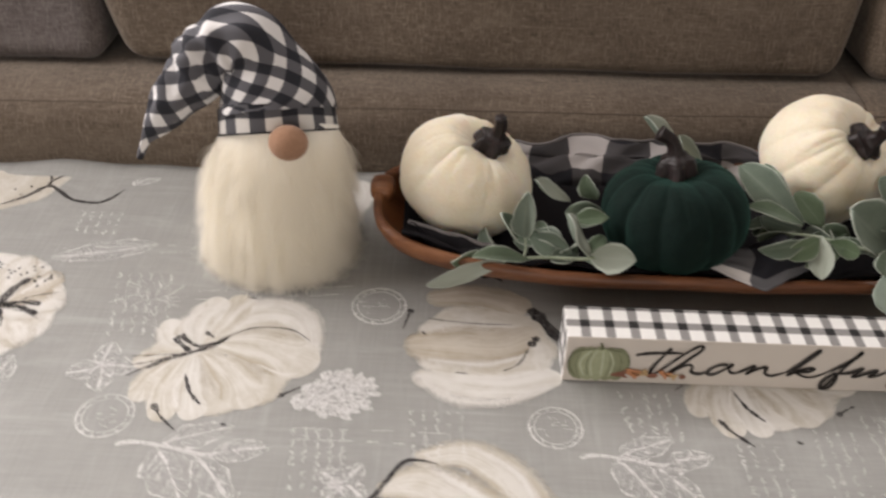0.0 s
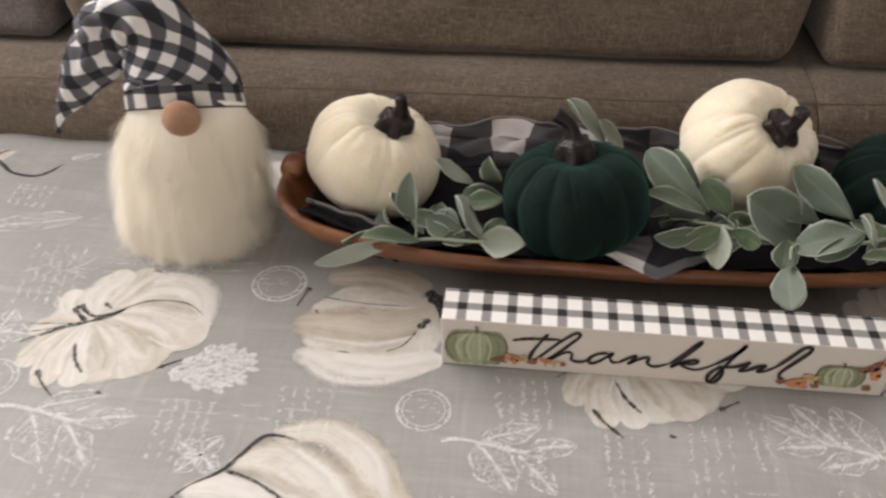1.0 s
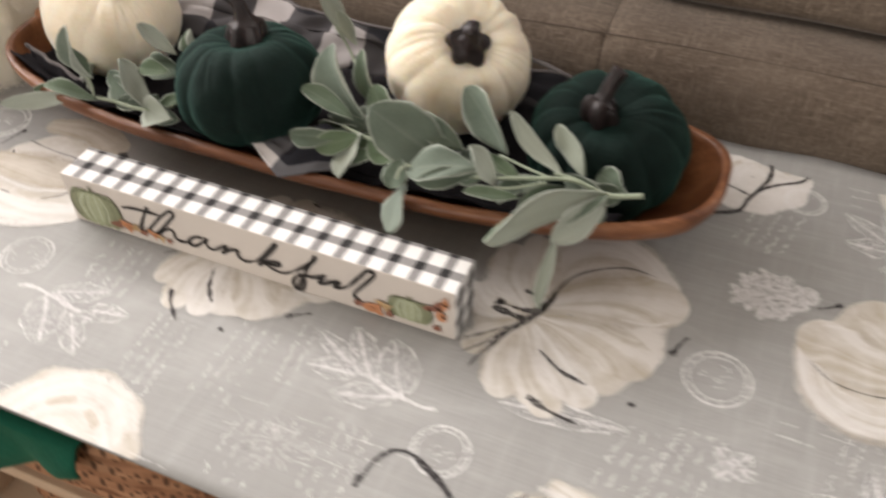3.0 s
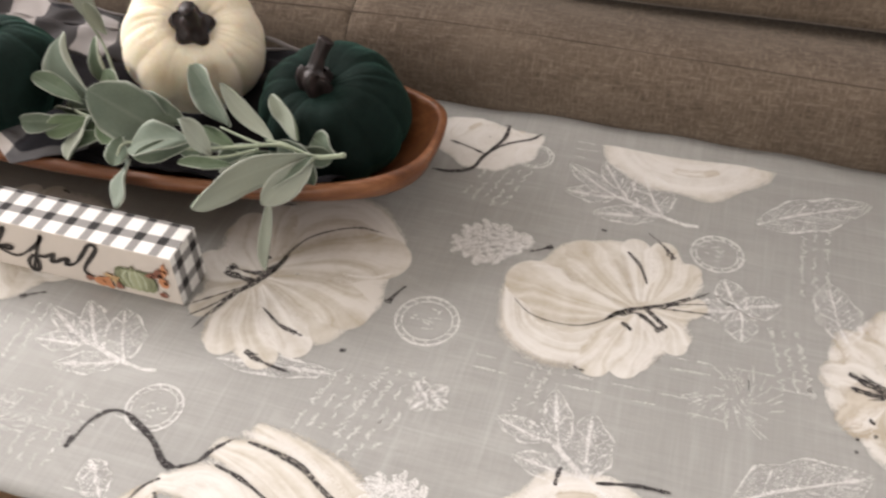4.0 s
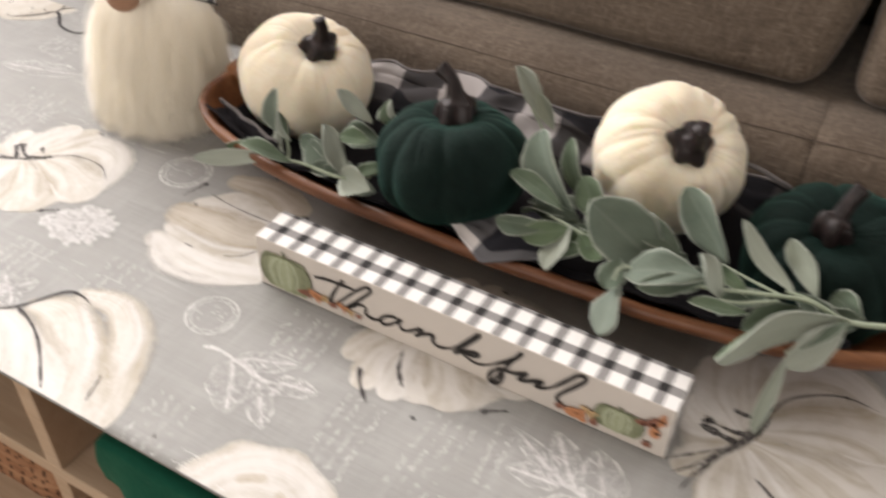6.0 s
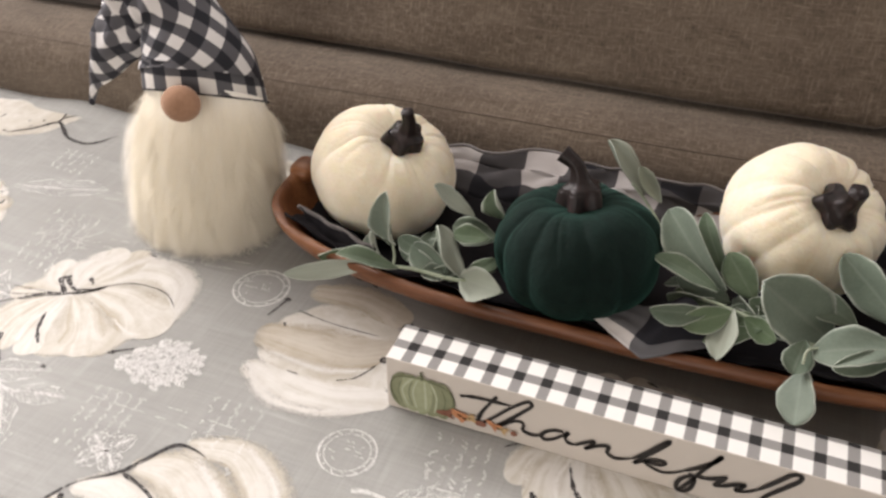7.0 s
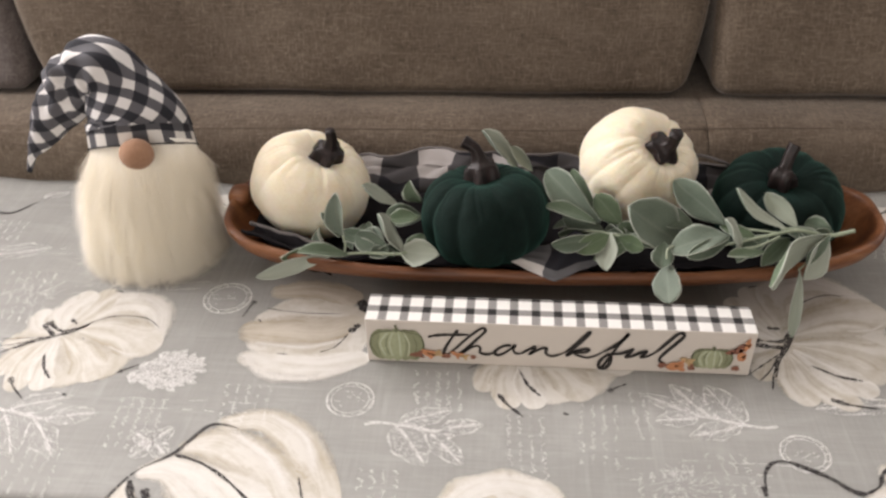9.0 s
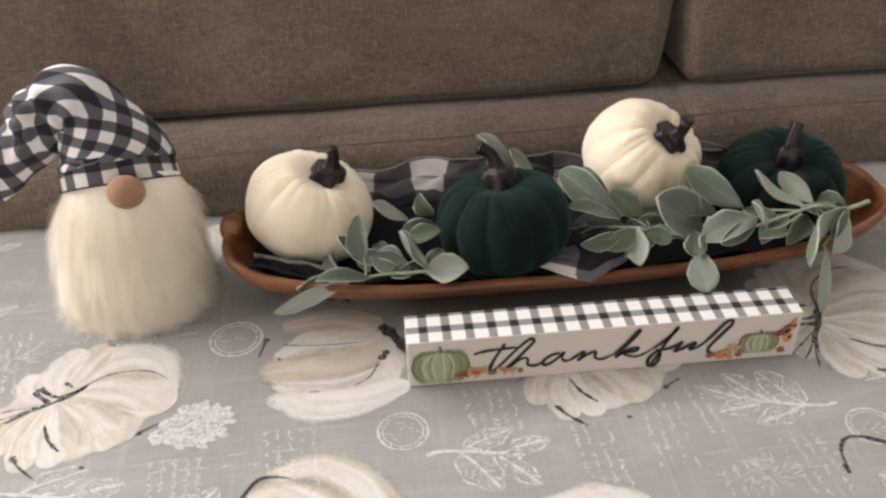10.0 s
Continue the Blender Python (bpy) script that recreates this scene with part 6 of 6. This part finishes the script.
for k, (c, r) in enumerate((((-0.052, 0.630), 0.0215), ((0.081, 0.509), 0.0185), ((0.560, 0.590), 0.0215), ((0.741, 0.711), 0.0185), ((0.421, 0.474), 0.0175), ((-0.232, 0.505), 0.0195), ((0.590, 0.785), 0.015))):
    stamp(c, r, k + 1.0)


def cone(c, turn, size, seed):
    """A pine cone in white scales."""
    ct, st = math.cos(radians(turn)) * size, math.sin(radians(turn)) * size
    bm = bmesh.new()
    rnd2 = random.Random(int(seed))
    for i in range(8):
        x = -0.027 + 0.054 * i / 7
        half = 0.0235 * math.sin(math.pi * (0.07 + 0.83 * (i / 7) ** 1.2)) ** 0.8
        n = max(1, int(half / 0.0055))
        for j in range(-n, n + 1):
            y = half * (j + (0.5 if i % 2 else 0.0)) / (n + 0.5)
            p = (c[0] + x * ct - y * st, c[1] + x * st + y * ct)
            blob(bm, p, 0.0056 * size * rnd2.uniform(0.75, 1.15), 0.0032 * size * rnd2.uniform(0.7, 1.15), turn + 180 + rnd2.uniform(-14, 14) + 50 * j / (n + 0.5), on_cloth(2 + 0.1 * rnd2.random()), 4, 10, 0.5, seed + i * 3 + j)
    add_print("cone_print", bm, "white pine cone, printed")


cone((-0.075, 0.531), 15, 1.0, 1)
cone((0.582, 0.678), 195, 0.95, 2)
cone((0.588, 0.450), 140, 0.9, 3)


def flower(c, size, turn, seed):
    bm = bmesh.new()
    for k in range(4):
        a = radians(turn + 90 * k + 12 * math.sin(seed + k))
        e = (c[0] + size * math.cos(a), c[1] + size * math.sin(a))
        outline_leaf(bm, c, e, size * 0.70, seed + k, 1)
    add_print("flower_print", bm, "white line-drawn flower, printed")


flower((0.760, 0.660), 0.030, 15, 1.0)
flower((-0.250, 0.552), 0.026, 190, 2.0)
flower((-0.060, 0.455), 0.020, 150, 3.0)
flower((0.580, 0.530), 0.015, 60, 4.0)


# columns of faded script that cannot be read: rows of short bars
def script(x, y0, y1, lines, slant, seed):
    bm = bmesh.new()
    rnd2 = random.Random(int(seed * 13))
    for k in range(lines):
        xx, y = x + k * 0.0085, y1
        while y > y0:
            l = rnd2.uniform(0.0015, 0.008)
            w = rnd2.uniform(0.0008, 0.0022)
            sway = rnd2.uniform(-0.0022, 0.0022)
            ribbon(bm, [(xx + slant * (y1 - y) + sway, y), (xx + slant * (y1 - y + l / 2) - sway, y - l / 2), (xx + slant * (y1 - y + l) + rnd2.uniform(-0.002, 0.002), y - l)], w, on_cloth(1.0 + 0.15 * (int(y * 4000) % 9)), 5, 5, (0.7, 0.7), 0.7, y * 90 + k)
            y -= l * rnd2.uniform(0.5, 1.1) + rnd2.uniform(0.0, 0.009) * (rnd2.random() < 0.5)
    add_print("script_print", bm, "faded white script bars, printed")


for k, a in enumerate(((0.205, 0.440, 0.500, 4, 0.05), (0.130, 0.500, 0.545, 5, 0.1), (0.262, 0.455, 0.515, 4, -0.05), (0.300, 0.480, 0.530, 2, 0.1), (-0.020, 0.470, 0.520, 5, 0.1), (0.520, 0.490, 0.535, 4, -0.25), (0.548, 0.480, 0.545, 4, -0.2), (0.880, 0.730, 0.790, 4, 0.1), (0.800, 0.690, 0.760, 3, 0.0),
                       (0.560, 0.720, 0.775, 5, -0.25), (-0.330, 0.715, 0.745, 5, 0.1), (-0.270, 0.590, 0.660, 6, 0.2), (-0.100, 0.450, 0.500, 5, 0.1), (0.350, 0.420, 0.470, 4, 0.1), (0.300, 0.410, 0.450, 4, 0.0), (0.640, 0.540, 0.575, 3, -0.2), (0.100, 0.400, 0.440, 4, 0.1), (0.780, 0.600, 0.650, 3, 0.2), (-0.160, 0.400, 0.445, 5, 0.1), (0.650, 0.400, 0.440, 4, -0.1))):
    script(*a, k + 1.0)


def dandelion(c, r, seed):
    bm = bmesh.new()
    rnd2 = random.Random(int(seed))
    for k in range(60):
        a, l0, l1 = rnd2.uniform(0, 6.28), rnd2.uniform(0.05, 0.6) * r, rnd2.uniform(0.1, 0.4) * r
        p = (c[0] + l0 * math.cos(a), c[1] + l0 * math.sin(a) * 0.8)
        ribbon(bm, [p, (p[0] + l1 * math.cos(a + 0.5), p[1] + l1 * math.sin(a + 0.5))], 0.0009, on_cloth(2.6 + 0.15 * (k % 9)), 5, 5, (1, 0.3), 0.6, k)
    add_print("seedhead_print", bm, "white seed head, printed")


dandelion((0.763, 0.582), 0.040, 1)
dandelion((-0.235, 0.630), 0.036, 2)
dandelion((0.330, 0.440), 0.030, 3)


def rule_lines(x0, x1, y, n, slope, seed):
    bm = bmesh.new()
    rnd2 = random.Random(int(seed))
    for k in range(n):
        x = x0
        while x < x1:
            l = rnd2.uniform(0.006, 0.03)
            yy = y - k * 0.010 + slope * (x - x0)
            ribbon(bm, [(x, yy), (x + l, yy + slope * l + rnd2.uniform(-0.001, 0.001))], rnd2.uniform(0.0006, 0.0016), on_cloth(0.6 + 0.1 * k), 6, 5, (0.5, 0.5), 0.7, x * 70)
            x += l + rnd2.uniform(0.002, 0.02)
    add_print("script_print", bm, "faded white dashes, printed")


for k, a in enumerate(((0.60, 0.75, 0.572, 2, 0.02), (0.72, 0.80, 0.606, 2, 0.05), (0.29, 0.40, 0.462, 3, 0.0), (-0.10, 0.0, 0.500, 2, 0.0), (0.62, 0.68, 0.815, 3, 0.0), (-0.33, -0.22, 0.690, 2, 0.1), (0.14, 0.26, 0.412, 2, 0.0), (0.40, 0.56, 0.410, 3, 0.02), (-0.20, -0.09, 0.640, 2, 0.1))):
    rule_lines(*a, k + 3)
